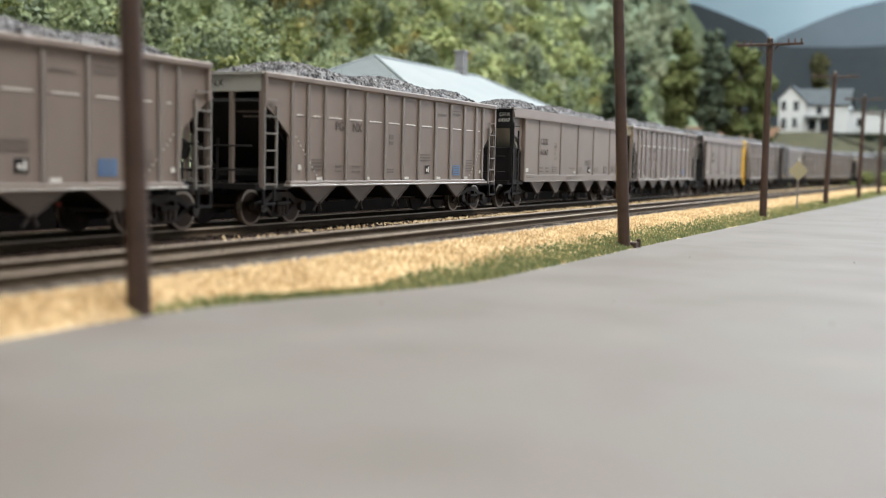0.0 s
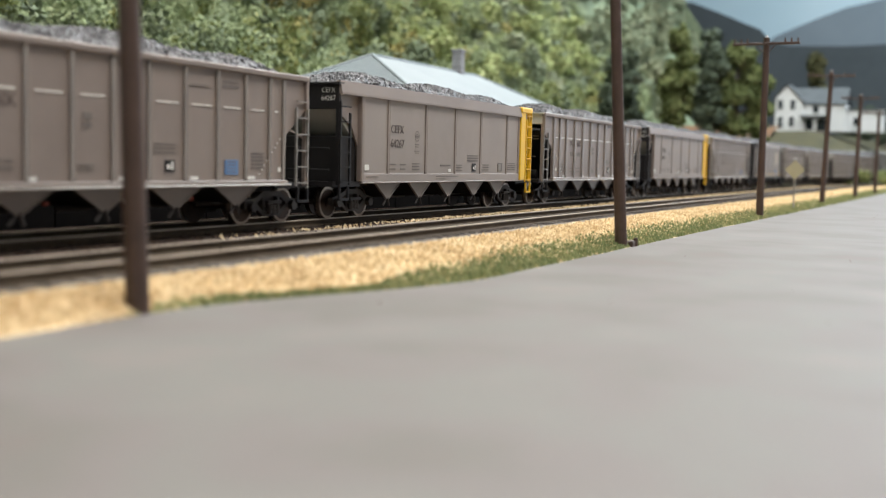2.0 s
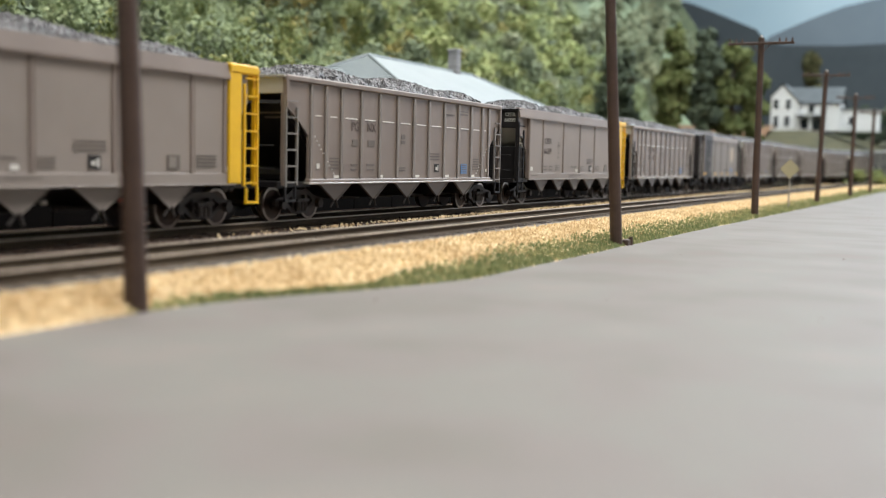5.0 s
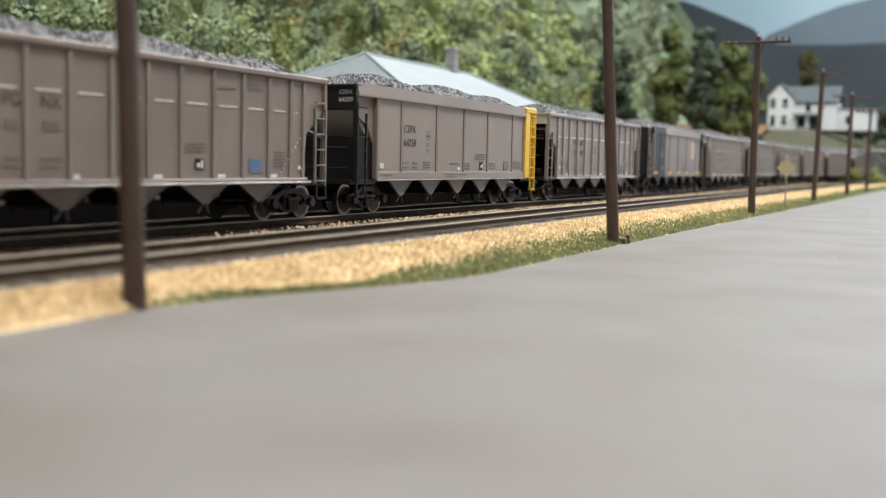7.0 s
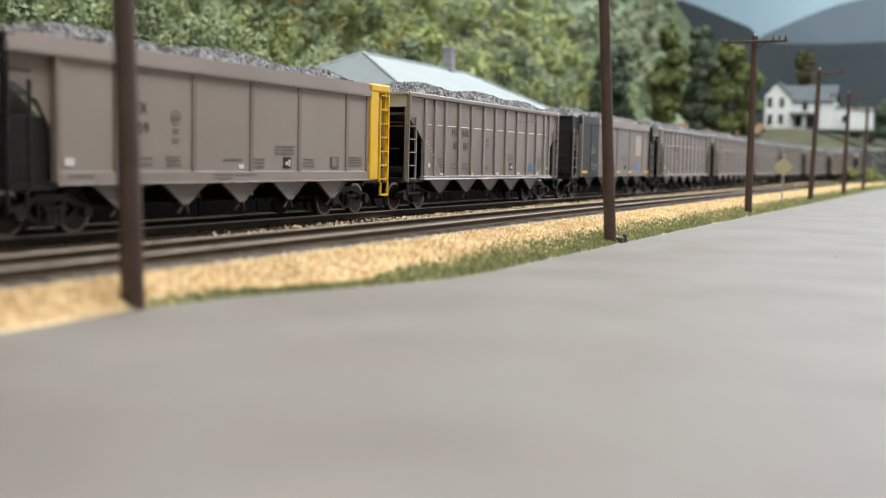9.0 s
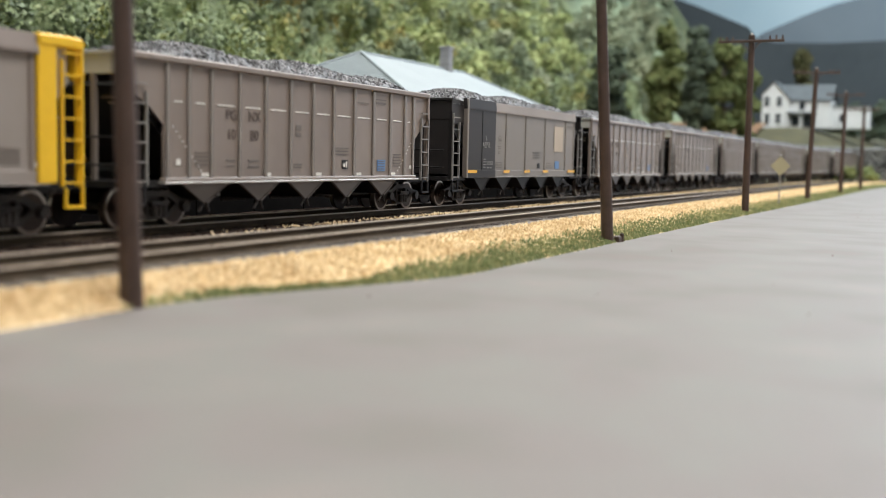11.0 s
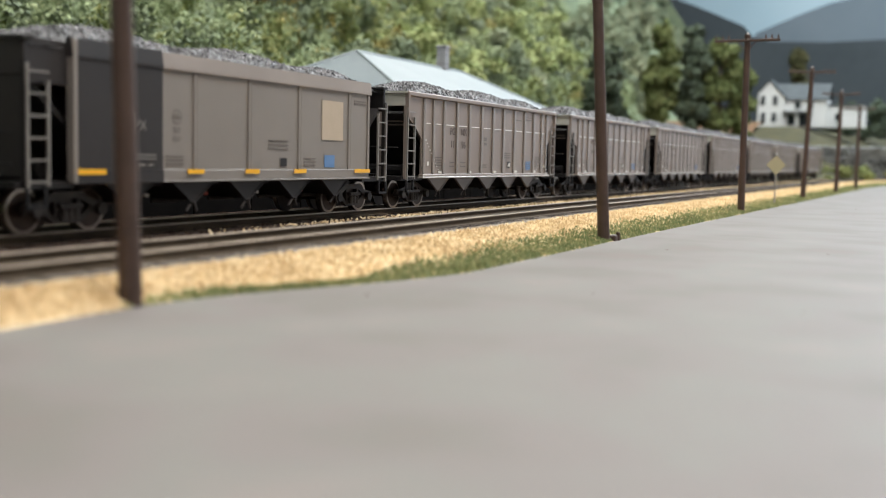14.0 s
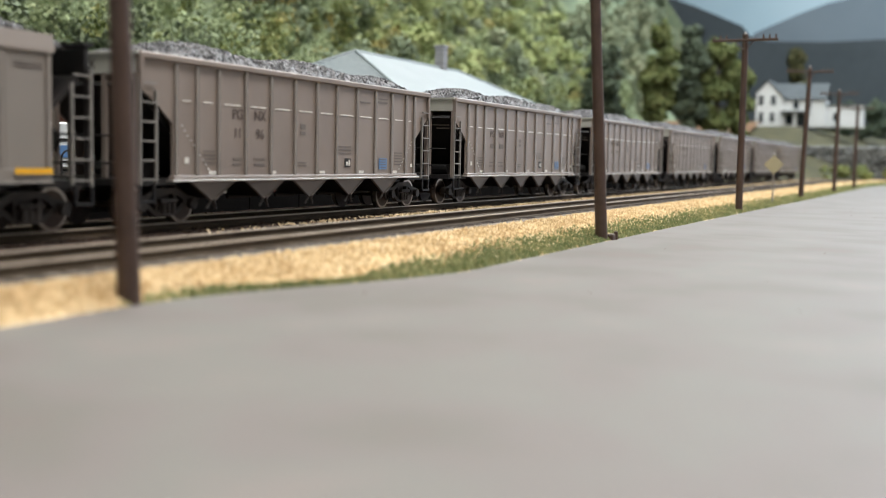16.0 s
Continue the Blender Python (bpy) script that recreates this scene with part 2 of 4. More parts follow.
def words(name, text, size, material, parent, m, label=""):
    """Lettering as a thin mesh; m is its pose in the parent's space, full-size metres."""
    curve = bpy.data.curves.new("lettering", "FONT")
    curve.body, curve.size, curve.extrude = text, size * S, 0.004 * S
    curve.align_x, curve.align_y = "CENTER", "CENTER"
    tmp = bpy.data.objects.new("lettering", curve)
    scene.collection.objects.link(tmp)
    me = bpy.data.meshes.new_from_object(tmp.evaluated_get(bpy.context.evaluated_depsgraph_get()))
    bpy.data.objects.remove(tmp)
    me.materials.clear()
    me.materials.append(material)
    ob = new(name, me)
    ob.parent = parent
    ob.matrix_basis = m
    if label:
        tagged(ob, label)
    return ob


# ---- track line: straight, easing, then a bend ----
def edge_bend(x):
    return -0.011 * min(47.0, max(0.0, x - 38)) - 0.004 * max(0.0, x - 85) - (max(0.0, x - 118) ** 2) / 640


def bend(x):
    return -0.40 - 0.0098 * max(0.0, 38 - x) - 0.004 * max(0.0, x - 85) - (max(0.0, x - 118) ** 2) / 640


def on_track(x, offset):
    """Place and heading in degrees at x along the line, offset to its far side."""
    slope = (bend(x + 0.5) - bend(x - 0.5))
    a = math.atan(slope)
    return x - math.sin(a) * offset, bend(x) + math.cos(a) * offset, math.degrees(a)


MAIN, SIDING = 17.80, 13.50

# ---- setting ----
def deck_edge(x):
    k = min(1.0, max(0.0, (19.5 - x) / 8.0))
    k = k * k * (3 - 2 * k)
    return 8.45 + 2.10 * k + edge_bend(x) * 0.9 + 0.05 * noise.noise(Vector((x * 0.4, 0, 0)))


def sheet(name, xs, ys_of, z_of, material, rough=0.0, smooth=True, n=8):
    verts, faces = [], []
    for x in xs:
        a, b = ys_of(x)
        for j in range(n + 1):
            y = a + (b - a) * j / n
            verts.append((x, y, z_of(x, y, j / n) + rough * noise.noise(Vector((x * 1.3, y * 1.3, 3)))))
    m = n + 1
    for i in range(len(xs) - 1):
        for j in range(n):
            faces.append((i * m + j, i * m + m + j, i * m + m + j + 1, i * m + j + 1))
    return raw(name, verts, faces, material, smooth=smooth)


def steps(a, b, d):
    return [a + (b - a) * i / max(1, round((b - a) / d)) for i in range(max(1, round((b - a) / d)) + 1)]


DECK = -0.57


def verge_z(k):
    return -0.58 + 0.335 * min(1, k * 1.25) ** 0.8


def bed_z(v):
    """Ballast height at v across the line: two shoulders with a shallow trough between the tracks."""
    return -0.205 - 0.05 * max(0.0, math.cos((v - 15.3) / 0.6 * math.pi / 2)) if abs(v - 15.3) < 0.6 else -0.205


XS = steps(-30, 40, 0.5) + steps(41, 160, 1.5) + steps(163, 300, 5)
# painted deck: a thick board with a curved edge
bm = bmesh.new()
slab(bm, [(x, deck_edge(x)) for x in XS] + [(300, -40), (-30, -40)], "z", DECK - 0.5, DECK)
tagged(part("deck", bm, M_deck), "smooth warm-grey painted board beside the track", "deck", kind="structure")
ground = sheet("ground", steps(-60, 330, 6), lambda x: (-60, 110), lambda x, y, k: -1.3, M_ground)
tagged(ground, "brown scenery base under the layout", "ground", kind="structure")
verge = sheet("verge", XS, lambda x: (deck_edge(x) - 0.05, 12.75 + bend(x)), lambda x, y, k: verge_z(k), M_beige, 0.05, n=12)
tagged(verge, "pale straw-coloured gravel verge along the siding", "verge", kind="structure")
bed = sheet("ballast_bed", XS, lambda x: (12.72 + bend(x), 21.4 + bend(x)), lambda x, y, k: bed_z(y - bend(x)), M_ballast, 0.03, n=30)
tagged(bed, "dark brown ballast under both tracks", "ballast", kind="structure")
shoulder = sheet("track_shoulder", XS, lambda x: (12.08 + bend(x), 12.73 + bend(x)), lambda x, y, k: -0.25 if k < 0.1 else -0.194, M_shoulder, 0.006, n=10)
tagged(shoulder, "pale grey grit shoulder flush with the tie ends", "ballast", kind="structure")
yard = sheet("yard", steps(-60, 330, 3), lambda x: (20.2 + bend(x), 48 + bend(x) * 0.3), lambda x, y, k: -0.5 + 0.5 * k, M_ground, 0.1)
tagged(yard, "dark yard ground behind the train", "ground", kind="structure")
# platform added to hide the lit yard below the cars; shade painted on its planks
platform = tagged(empty("station_platform"), "low timber station platform behind the main line, its face coloured black as shade", "platform", kind="structure")
part("platform_top", B((-25, 112, 20.75, 46, 0.70, 0.86), bevel=0.04), M_ground, platform)
for i in range(46):
    part("plank", B((-25 + i * 3 + 0.03, -22 + i * 3 - 0.03, 20.85, 20.93, -0.3, 0.70)), M_plankshade, platform)

def grains(name, count, xr, place, size, material, tall=1.0, seed=1):
    """Many small angular chips or tufts scattered on a strip, as one object."""
    r = np.random.default_rng(seed)
    verts, faces = [], []
    for i in range(count):
        x = xr[0] + (xr[1] - xr[0]) * r.random() ** 1.7
        spot = place(x, r.random(), r)
        if spot is None:
            continue
        y, z = spot
        s = size * (0.5 + r.random()) * (1 + max(0, x - 40) * 0.01)
        a = r.random() * 6.28
        b = len(verts)
        for k in range(3):
            verts.append((x + s * math.cos(a + 2.1 * k), y + s * math.sin(a + 2.1 * k), z - s * 0.3))
        verts.append((x + s * (r.random() - 0.5), y + s * (r.random() - 0.5), z + s * tall * (0.5 + r.random())))
        faces += [(b, b + 1, b + 3), (b + 1, b + 2, b + 3), (b + 2, b, b + 3)]
    return raw(name, verts, faces, material)


def straw_place(x, k, r):
    g = k
    return deck_edge(x) + (12.12 + bend(x) - deck_edge(x)) * g, verge_z(g)


def grass_place(x, k, r):
    if r.random() > (x - 11.5) / 9.0:
        return None
    w = 0.02 + 1.4 * min(1, max(0.0, (x - 13.5) / 8.5)) ** 1.4 + 0.35 * noise.noise(Vector((x * 0.35, 1, 2)))
    y = deck_edge(x) + max(0.04, w) * k ** 1.5 * (0.6 + 0.6 * r.random())
    return y, verge_z((y - deck_edge(x)) / (12.75 + bend(x) - deck_edge(x))) + 0.02


tagged(grains("straw_grit", 70000, (6, 170), straw_place, 0.052, M_beige, 0.9, 2), "loose pale straw-coloured grit on the verge", "gravel", kind="stuff")
tagged(grains("grass_tufts", 46000, (11.5, 170), grass_place, 0.056, M_grass, 1.1, 3), "short green turf tufts along the deck edge", "grass", kind="stuff")


def stone_place(x, k, r):
    v = 12.75 + k * 8.35
    return v + bend(x), bed_z(v) - 0.02


def middle_place(x, k, r):
    if r.random() > 0.02 + (x - 20) / 45:
        return None
    v = 15.55 + 1.0 * k + 0.2 * noise.noise(Vector((x * 0.3, 5, 1)))
    return v + bend(x), bed_z(v) + 0.005


tagged(grains("ballast_stones", 26000, (6, 120), stone_place, 0.06, M_ballast, 0.8, 5), "small dark ballast stones between the ties", "ballast", kind="stuff")


def tie_end_place(x, k, r):
    return 12.14 + 0.58 * k + bend(x), -0.197


tagged(grains("tie_end_grit", 14000, (8, 120), tie_end_place, 0.022, M_shoulder, 0.5, 7), "pale grit between the tie ends of the siding", "gravel", kind="stuff")
tagged(grains("middle_grit", 22000, (8, 150), middle_place, 0.048, M_beige, 0.8, 6), "pale straw-coloured grit between the two tracks", "gravel", kind="stuff")


crumbs = grains("deck_crumbs", 22, (14, 110), lambda x, k, r: (deck_edge(x) - 0.4 - 7.5 * k, DECK + 0.01), 0.022, M_brownwall, 0.4, 9)
tagged(crumbs, "few dark crumbs lying on the painted deck", "crumbs", kind="stuff")


# ---- tracks ----
def rail_line(offset, parent):
    prof = [(-0.09, -0.20), (0.09, -0.20), (0.09, -0.175), (0.02, -0.15), (0.02, -0.07), (0.05, -0.05), (0.05, 0.0), (-0.05, 0.0), (-0.05, -0.05), (-0.02, -0.07), (-0.02, -0.15), (-0.09, -0.175)]
    xs = steps(-60, 110, 5) + steps(112, 300, 3)
    verts, faces, tops, tf = [], [], [], []
    for x in xs:
        px, py, a = on_track(x, offset)
        for u, v in prof:
            verts.append((px, py + u, v))
        tops += [(px, py - 0.054, -0.022), (px, py - 0.05, 0.004), (px, py + 0.05, 0.004), (px, py + 0.054, -0.022)]
    m = len(prof)
    for i in range(len(xs) - 1):
        faces += [(i * m + j, i * m + (j + 1) % m, i * m + m + (j + 1) % m, i * m + m + j) for j in range(m)]
        tf += [(4 * i + j, 4 * i + 4 + j, 4 * i + 5 + j, 4 * i + 1 + j) for j in range(3)]
    rail = raw("rail", verts, faces, M_rail, parent)
    raw("rail_head", tops, tf, M_head, rail)


def track(centre, label):
    root = tagged(empty("track"), label, "railway track", "tracks", "structure")
    for o in (-0.7575, 0.7575):
        rail_line(centre + o, root)
    return root


siding = track(SIDING, "empty siding of rusty rails on dark ties")
main = track(MAIN, "main line of rusty rails under the coal train")


# ---- coal hopper cars: x runs along the car, the rail head is z = 0 ----
def bars(rows, material, name, car, y=-1.63):
    """Unreadable stencil lines as thin plates: rows of (x0, x1, z0, z1)."""
    for a, b, c, d in rows:
        part(name, B((a, b, y - 0.006, y + 0.004, c, d)), material, car)


def wheelset(parent, x):
    bm = bmesh.new()
    rod(bm, (0, -0.95, 0), (0, 0.95, 0), 0.08, seg=8)
    for s in (-1, 1):
        rod(bm, (0, s * 0.70, 0), (0, s * 0.83, 0), 0.457, seg=24)
        rod(bm, (0, s * 0.665, 0), (0, s * 0.70, 0), 0.485, seg=24)
        rod(bm, (0, s * 0.83, 0), (0, s * 0.86, 0), 0.13, seg=10)
    w = part("wheelset", bm, M_wheel, parent)
    rim = bmesh.new()
    for s in (-1, 1):
        ring = [[rim.verts.new((r * math.cos(a), s * y, r * math.sin(a))) for a in (2 * math.pi * i / 28 for i in range(28))] for r, y in ((0.458, 0.71), (0.46, 0.832), (0.39, 0.835))]
        for u, v in ((0, 1), (1, 2)):
            for i in range(28):
                j = (i + 1) % 28
                rim.faces.new((ring[u][i], ring[u][j], ring[v][j], ring[v][i]))
    part("rim", rim, M_tread, w)
    w.matrix_basis = at(x, 0, 0.457)
    return w


def truck_parts(car, x):
    t = new("truck")
    t.parent = car
    t.matrix_basis = at(x, 0, 0)
    for s in (-1, 1):
        me = bmesh.new()
        a, b = sorted((s * 0.98, s * 1.12))
        slab(me, [(-1.14, 0.40), (-0.66, 0.40), (-0.62, 0.56), (-0.36, 0.70), (0.36, 0.70), (0.62, 0.56), (0.66, 0.40), (1.14, 0.40), (1.14, 0.60), (0.70, 0.68), (0.36, 0.84), (-0.36, 0.84), (-0.70, 0.68), (-1.14, 0.60)], "y", a, b)
        slab(me, [(-0.72, 0.44), (-0.36, 0.20), (0.36, 0.20), (0.72, 0.44), (0.60, 0.50), (0.32, 0.30), (-0.32, 0.30), (-0.60, 0.50)], "y", a, b)
        for cx in (-0.32, 0.32):
            box(me, cx - 0.05, cx + 0.05, a, b, 0.28, 0.72)
        for jx in (-0.89, 0.89):
            rod(me, (jx, s * 1.10, 0.46), (jx, s * 1.24, 0.46), 0.13, seg=10)
        part("side_frame", me, M_truck, t)
    for s in (-1, 1):
        for dx in (-0.16, 0.0, 0.16):
            part("spring", rod(bmesh.new(), (dx, s * 1.17, 0.26), (dx, s * 1.17, 0.50), 0.075, seg=8), M_truck, t)
        part("spring_seat", B((-0.30, 0.30, s * 1.16 - 0.08, s * 1.16 + 0.08, 0.52, 0.60)), M_truck, t)
    part("bolster", B((-0.25, 0.25, -1.0, 1.0, 0.5, 0.82)), M_truck, t)
    return t, [wheelset(t, -0.89), wheelset(t, 0.89)]


def coal_heap(car):
    nx, ny = 110, 26
    verts, faces = [], []
    r = np.random.default_rng(11)
    for i in range(nx + 1):
        u = -1 + 2 * i / nx
        for j in range(ny + 1):
            v = -1 + 2 * j / ny
            crown = max(0.0, 1 - abs(u) ** 9) * (1 - abs(v) ** 2.6)
            x, y = u * 6.95 - 0.28, v * 1.5
            lump = noise.noise(Vector((x * 2.3, y * 2.3, 1))) * 0.09 + noise.noise(Vector((x * 6, y * 6, 4))) * 0.07 + (r.random() - 0.5) * 0.05
            wave = 0.09 * math.sin(x * 1.25 + 0.6)
            verts.append((x, y, 3.66 + crown * (0.56 + wave) + lump * (0.3 + 0.7 * min(1, crown * 3))))
    m = ny + 1
    for i in range(nx):
        for j in range(ny):
            faces.append((i * m + j, i * m + m + j, i * m + m + j + 1, i * m + j + 1))
    heap = raw("coal_load", verts, faces, M_coal, car)
    lumps, lf = [], []
    for k in range(4200):
        u, v = r.uniform(-0.97, 0.97), r.uniform(-1, 1)
        crown = max(0.0, 1 - abs(u) ** 9) * (1 - abs(v) ** 2.6)
        x, y = u * 6.9 - 0.28, v * 1.45
        z = 3.66 + crown * (0.56 + 0.09 * math.sin(x * 1.25 + 0.6))
        s = r.uniform(0.04, 0.13)
        b = len(lumps)
        a = r.random() * 6.28
        lumps += [(x + s * math.cos(a + 1.57 * q), y + s * math.sin(a + 1.57 * q), z - 0.03 + s * 0.4 * r.random()) for q in range(4)] + [(x + s * 0.3 * r.normal(), y + s * 0.3 * r.normal(), z + s * 0.9)]
        lf += [(b, b + 1, b + 4), (b + 1, b + 2, b + 4), (b + 2, b + 3, b + 4), (b + 3, b, b + 4)]
    tagged(raw("coal_rubble", lumps, lf, M_coal, heap), kind="stuff")
    return heap


def car_base(label, side_mat, sill_mat, hopper_mat, end_mats, panel_mats, ladder_mats, short, bays, trucks):
    """Frame, slopes, hoppers, ends, trucks and load of a five-bay car; short: how much each end is cut back; bays: the middle bay and their spacing."""
    car = tagged(empty("hopper_car"), label, "hopper car", "coal train")
    part("centre_sill", B((-7.6, 7.6, -0.32, 0.32, 0.78, 1.12)), M_black, car)
    for e, em, pm, lm, cut in ((-1, end_mats[0], panel_mats[0], ladder_mats[0], short[0]), (1, end_mats[1], panel_mats[1], ladder_mats[1], short[1])):
        f = lambda x: e * (x - cut)
        # yellow-ended cars: slope sheet coloured pale to stand for light reaching its underside
        part("slope_sheet", SL([(f(7.38), 3.10), (f(7.30), 3.18), (f(4.75), 1.12), (f(4.9), 1.05)], "y", -1.38, 1.38), M_pale if panel_mats[1] is M_yellow else em, car)
        part("end_panel", B((min(f(7.30), f(7.42)), max(f(7.30), f(7.42)), -1.55, 1.55, 3.34 if pm in (M_pale, M_tan) else 3.08, 3.76), bevel=0.02), pm, car)
        part("end_cap", B((min(f(7.2), f(7.5)), max(f(7.2), f(7.5)), -1.6, 1.6, 3.76, 3.82)), pm, car)
        ribbed = panel_mats[0] is M_pale
        for y in ((-1.53, -0.62, 0.80, 1.53) if ribbed else (-1.53, 0.75, 1.53)):
            part("end_post", B((min(f(7.33), f(7.45)), max(f(7.33), f(7.45)), y - 0.05, y + 0.05, 0.98, 3.36)), M_tan if ribbed else em, car)
        if ribbed:
            for i in range(3):
                part("warning_line", B((f(7.10) - 0.02, f(7.10) + 0.02, -1.25, -0.75 + 0.2 * (i % 2), 2.72 + 0.12 * i, 2.77 + 0.12 * i)), M_faint, car)
        if panel_mats[1] is M_yellow:
            part("end_brace", R(((f(7.40), 1.45, 3.05), (f(7.40), -0.35, 2.30), 0.05)), M_tan, car)
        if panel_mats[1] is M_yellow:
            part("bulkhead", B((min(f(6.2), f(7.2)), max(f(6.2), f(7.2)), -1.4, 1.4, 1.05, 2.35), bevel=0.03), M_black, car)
        part("end_sill", B((min(f(6.1), f(7.62)), max(f(6.1), f(7.62)), -1.5, 1.5, 0.93, 1.07)), M_black, car)
        part("brake_step", B((min(f(7.5), f(7.78)), max(f(7.5), f(7.78)), 0.3, 1.45, 1.06, 1.12)), M_ladder, car)
        for s in (-1, 1):
            bm = bmesh.new()
            y = s * 1.60
            tall = 0.45 if lm is M_yellow else 0.0
            for x, z0, z1 in ((7.40, 0.92, 3.3 + tall), (6.88, 0.98, 3.0 + tall)):
                box(bm, f(x) - 0.028, f(x) + 0.028, y - 0.03, y + 0.03, z0, z1)
            for k in range(7 if tall else 6):
                z = 1.06 + k * 0.42
                lo, hi = sorted((f(7.40), f(6.88)))
                box(bm, lo, hi, y - 0.03 * 1.5, y + 0.0, z - 0.018, z + 0.018)
            part("ladder", bm, lm, car)
            lo, hi = sorted((f(7.44), f(6.94)))
            part("side_step", B((lo, hi, y - 0.04, y + 0.04, 0.55, 0.61), (lo, lo + 0.05, y - 0.03, y + 0.03, 0.55, 0.95), (hi - 0.05, hi, y - 0.03, y + 0.03, 0.55, 0.95)), M_yellow if lm is M_yellow else M_black, car)
        part("grab_iron", R(((f(7.50), -1.3, 2.0), (f(7.50), 0.0, 2.0), 0.025), ((f(7.50), -1.3, 1.4), (f(7.50), 0.0, 1.4), 0.025)), M_black, car)
        lo, hi = sorted((f(7.5), e * 8.02))
        part("coupler", B((lo, hi, -0.09, 0.09, 0.80, 0.98), (min(e * 7.86, e * 8.04), max(e * 7.86, e * 8.04), -0.17, 0.17, 0.76, 1.02), bevel=0.03), M_truck, car)
        if em is not M_charcoal:
            part("brake_gear", R(((f(6.3), -0.9, 1.25), (f(6.3), 0.5, 1.25), 0.22), ((f(6.9), 0.2, 1.1), (f(6.9), 0.2, 2.2), 0.04), ((f(7.45), 0.9, 1.9), (f(7.55), 0.9, 1.9), 0.28), seg=10), M_black, car)
        part("air_hose", R(((f(7.6), 0.4, 0.9), (f(7.75), 0.42, 0.55), 0.04), ((f(7.75), 0.42, 0.55), (f(7.98), 0.3, 0.45), 0.04)), M_black, car)
    for k in range(5):
        c = bays[0] + (k - 2) * bays[1]
        w = 0.86 if bays[1] < 2.18 else 1.0
        # bay body coloured black for the underside shade; only its plates keep body colour
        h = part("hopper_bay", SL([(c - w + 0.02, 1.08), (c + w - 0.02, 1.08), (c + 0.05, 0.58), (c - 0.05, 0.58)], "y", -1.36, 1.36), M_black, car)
        for s in (-1, 1):
            lo, hi = sorted((s * 1.37, s * 1.43))
            part("bay_plate", SL([(c - w, 1.07), (c + w, 1.07), (c + 0.05, 0.53), (c - 0.05, 0.53)], "y", lo, hi), hopper_mat, h)
            lo, hi = sorted((s * 1.40, s * 1.455))
            for e in (-1, 1):
                part("bay_rim", SL([(c + e * (w + 0.03), 1.08), (c + e * (w - 0.01), 1.08), (c + e * 0.03, 0.55), (c + e * 0.06, 0.52)], "y", lo, hi), hopper_mat, h)
        part("door_arm", R(((c, -1.44, 0.56), (c + 0.10, -1.44, 0.32), 0.035), ((c - 0.02, -1.40, 0.54), (c - 0.22, -1.40, 0.34), 0.03), ((c - 0.5, -0.6, 0.55), (c + 0.5, -0.6, 0.55), 0.05)), M_truck, h)
    for k in range(4):
        c = bays[0] + (k - 1.5) * bays[1]
        part("door_latch", B((c - 0.07, c + 0.07, -0.98, -0.92, 0.66, 0.74), bevel=0.01), M_red if k % 2 else M_white, car)
    for s in (-1, 1):
        part("brake_pipe", R(((-6.0, s * 1.0, 0.95), (6.0, s * 1.0, 0.95), 0.045)), M_black, car)
    wheels = []
    for x in trucks:
        wheels += truck_parts(car, x)[1]
    coal_heap(car)
    return car, wheels


def side_poly(l0, l1, r1, r0):
    """The side's outline: left end at the top and at the sill, right end at the sill and at the top."""
    return [(l0, 3.72), (r0, 3.72), (r0, 2.98), (r1 + 0.10, 2.30), (r1, 1.02), (l1, 1.02), (l1, 2.30), (l1 - 0.45, 2.66), (l0, 3.06)]


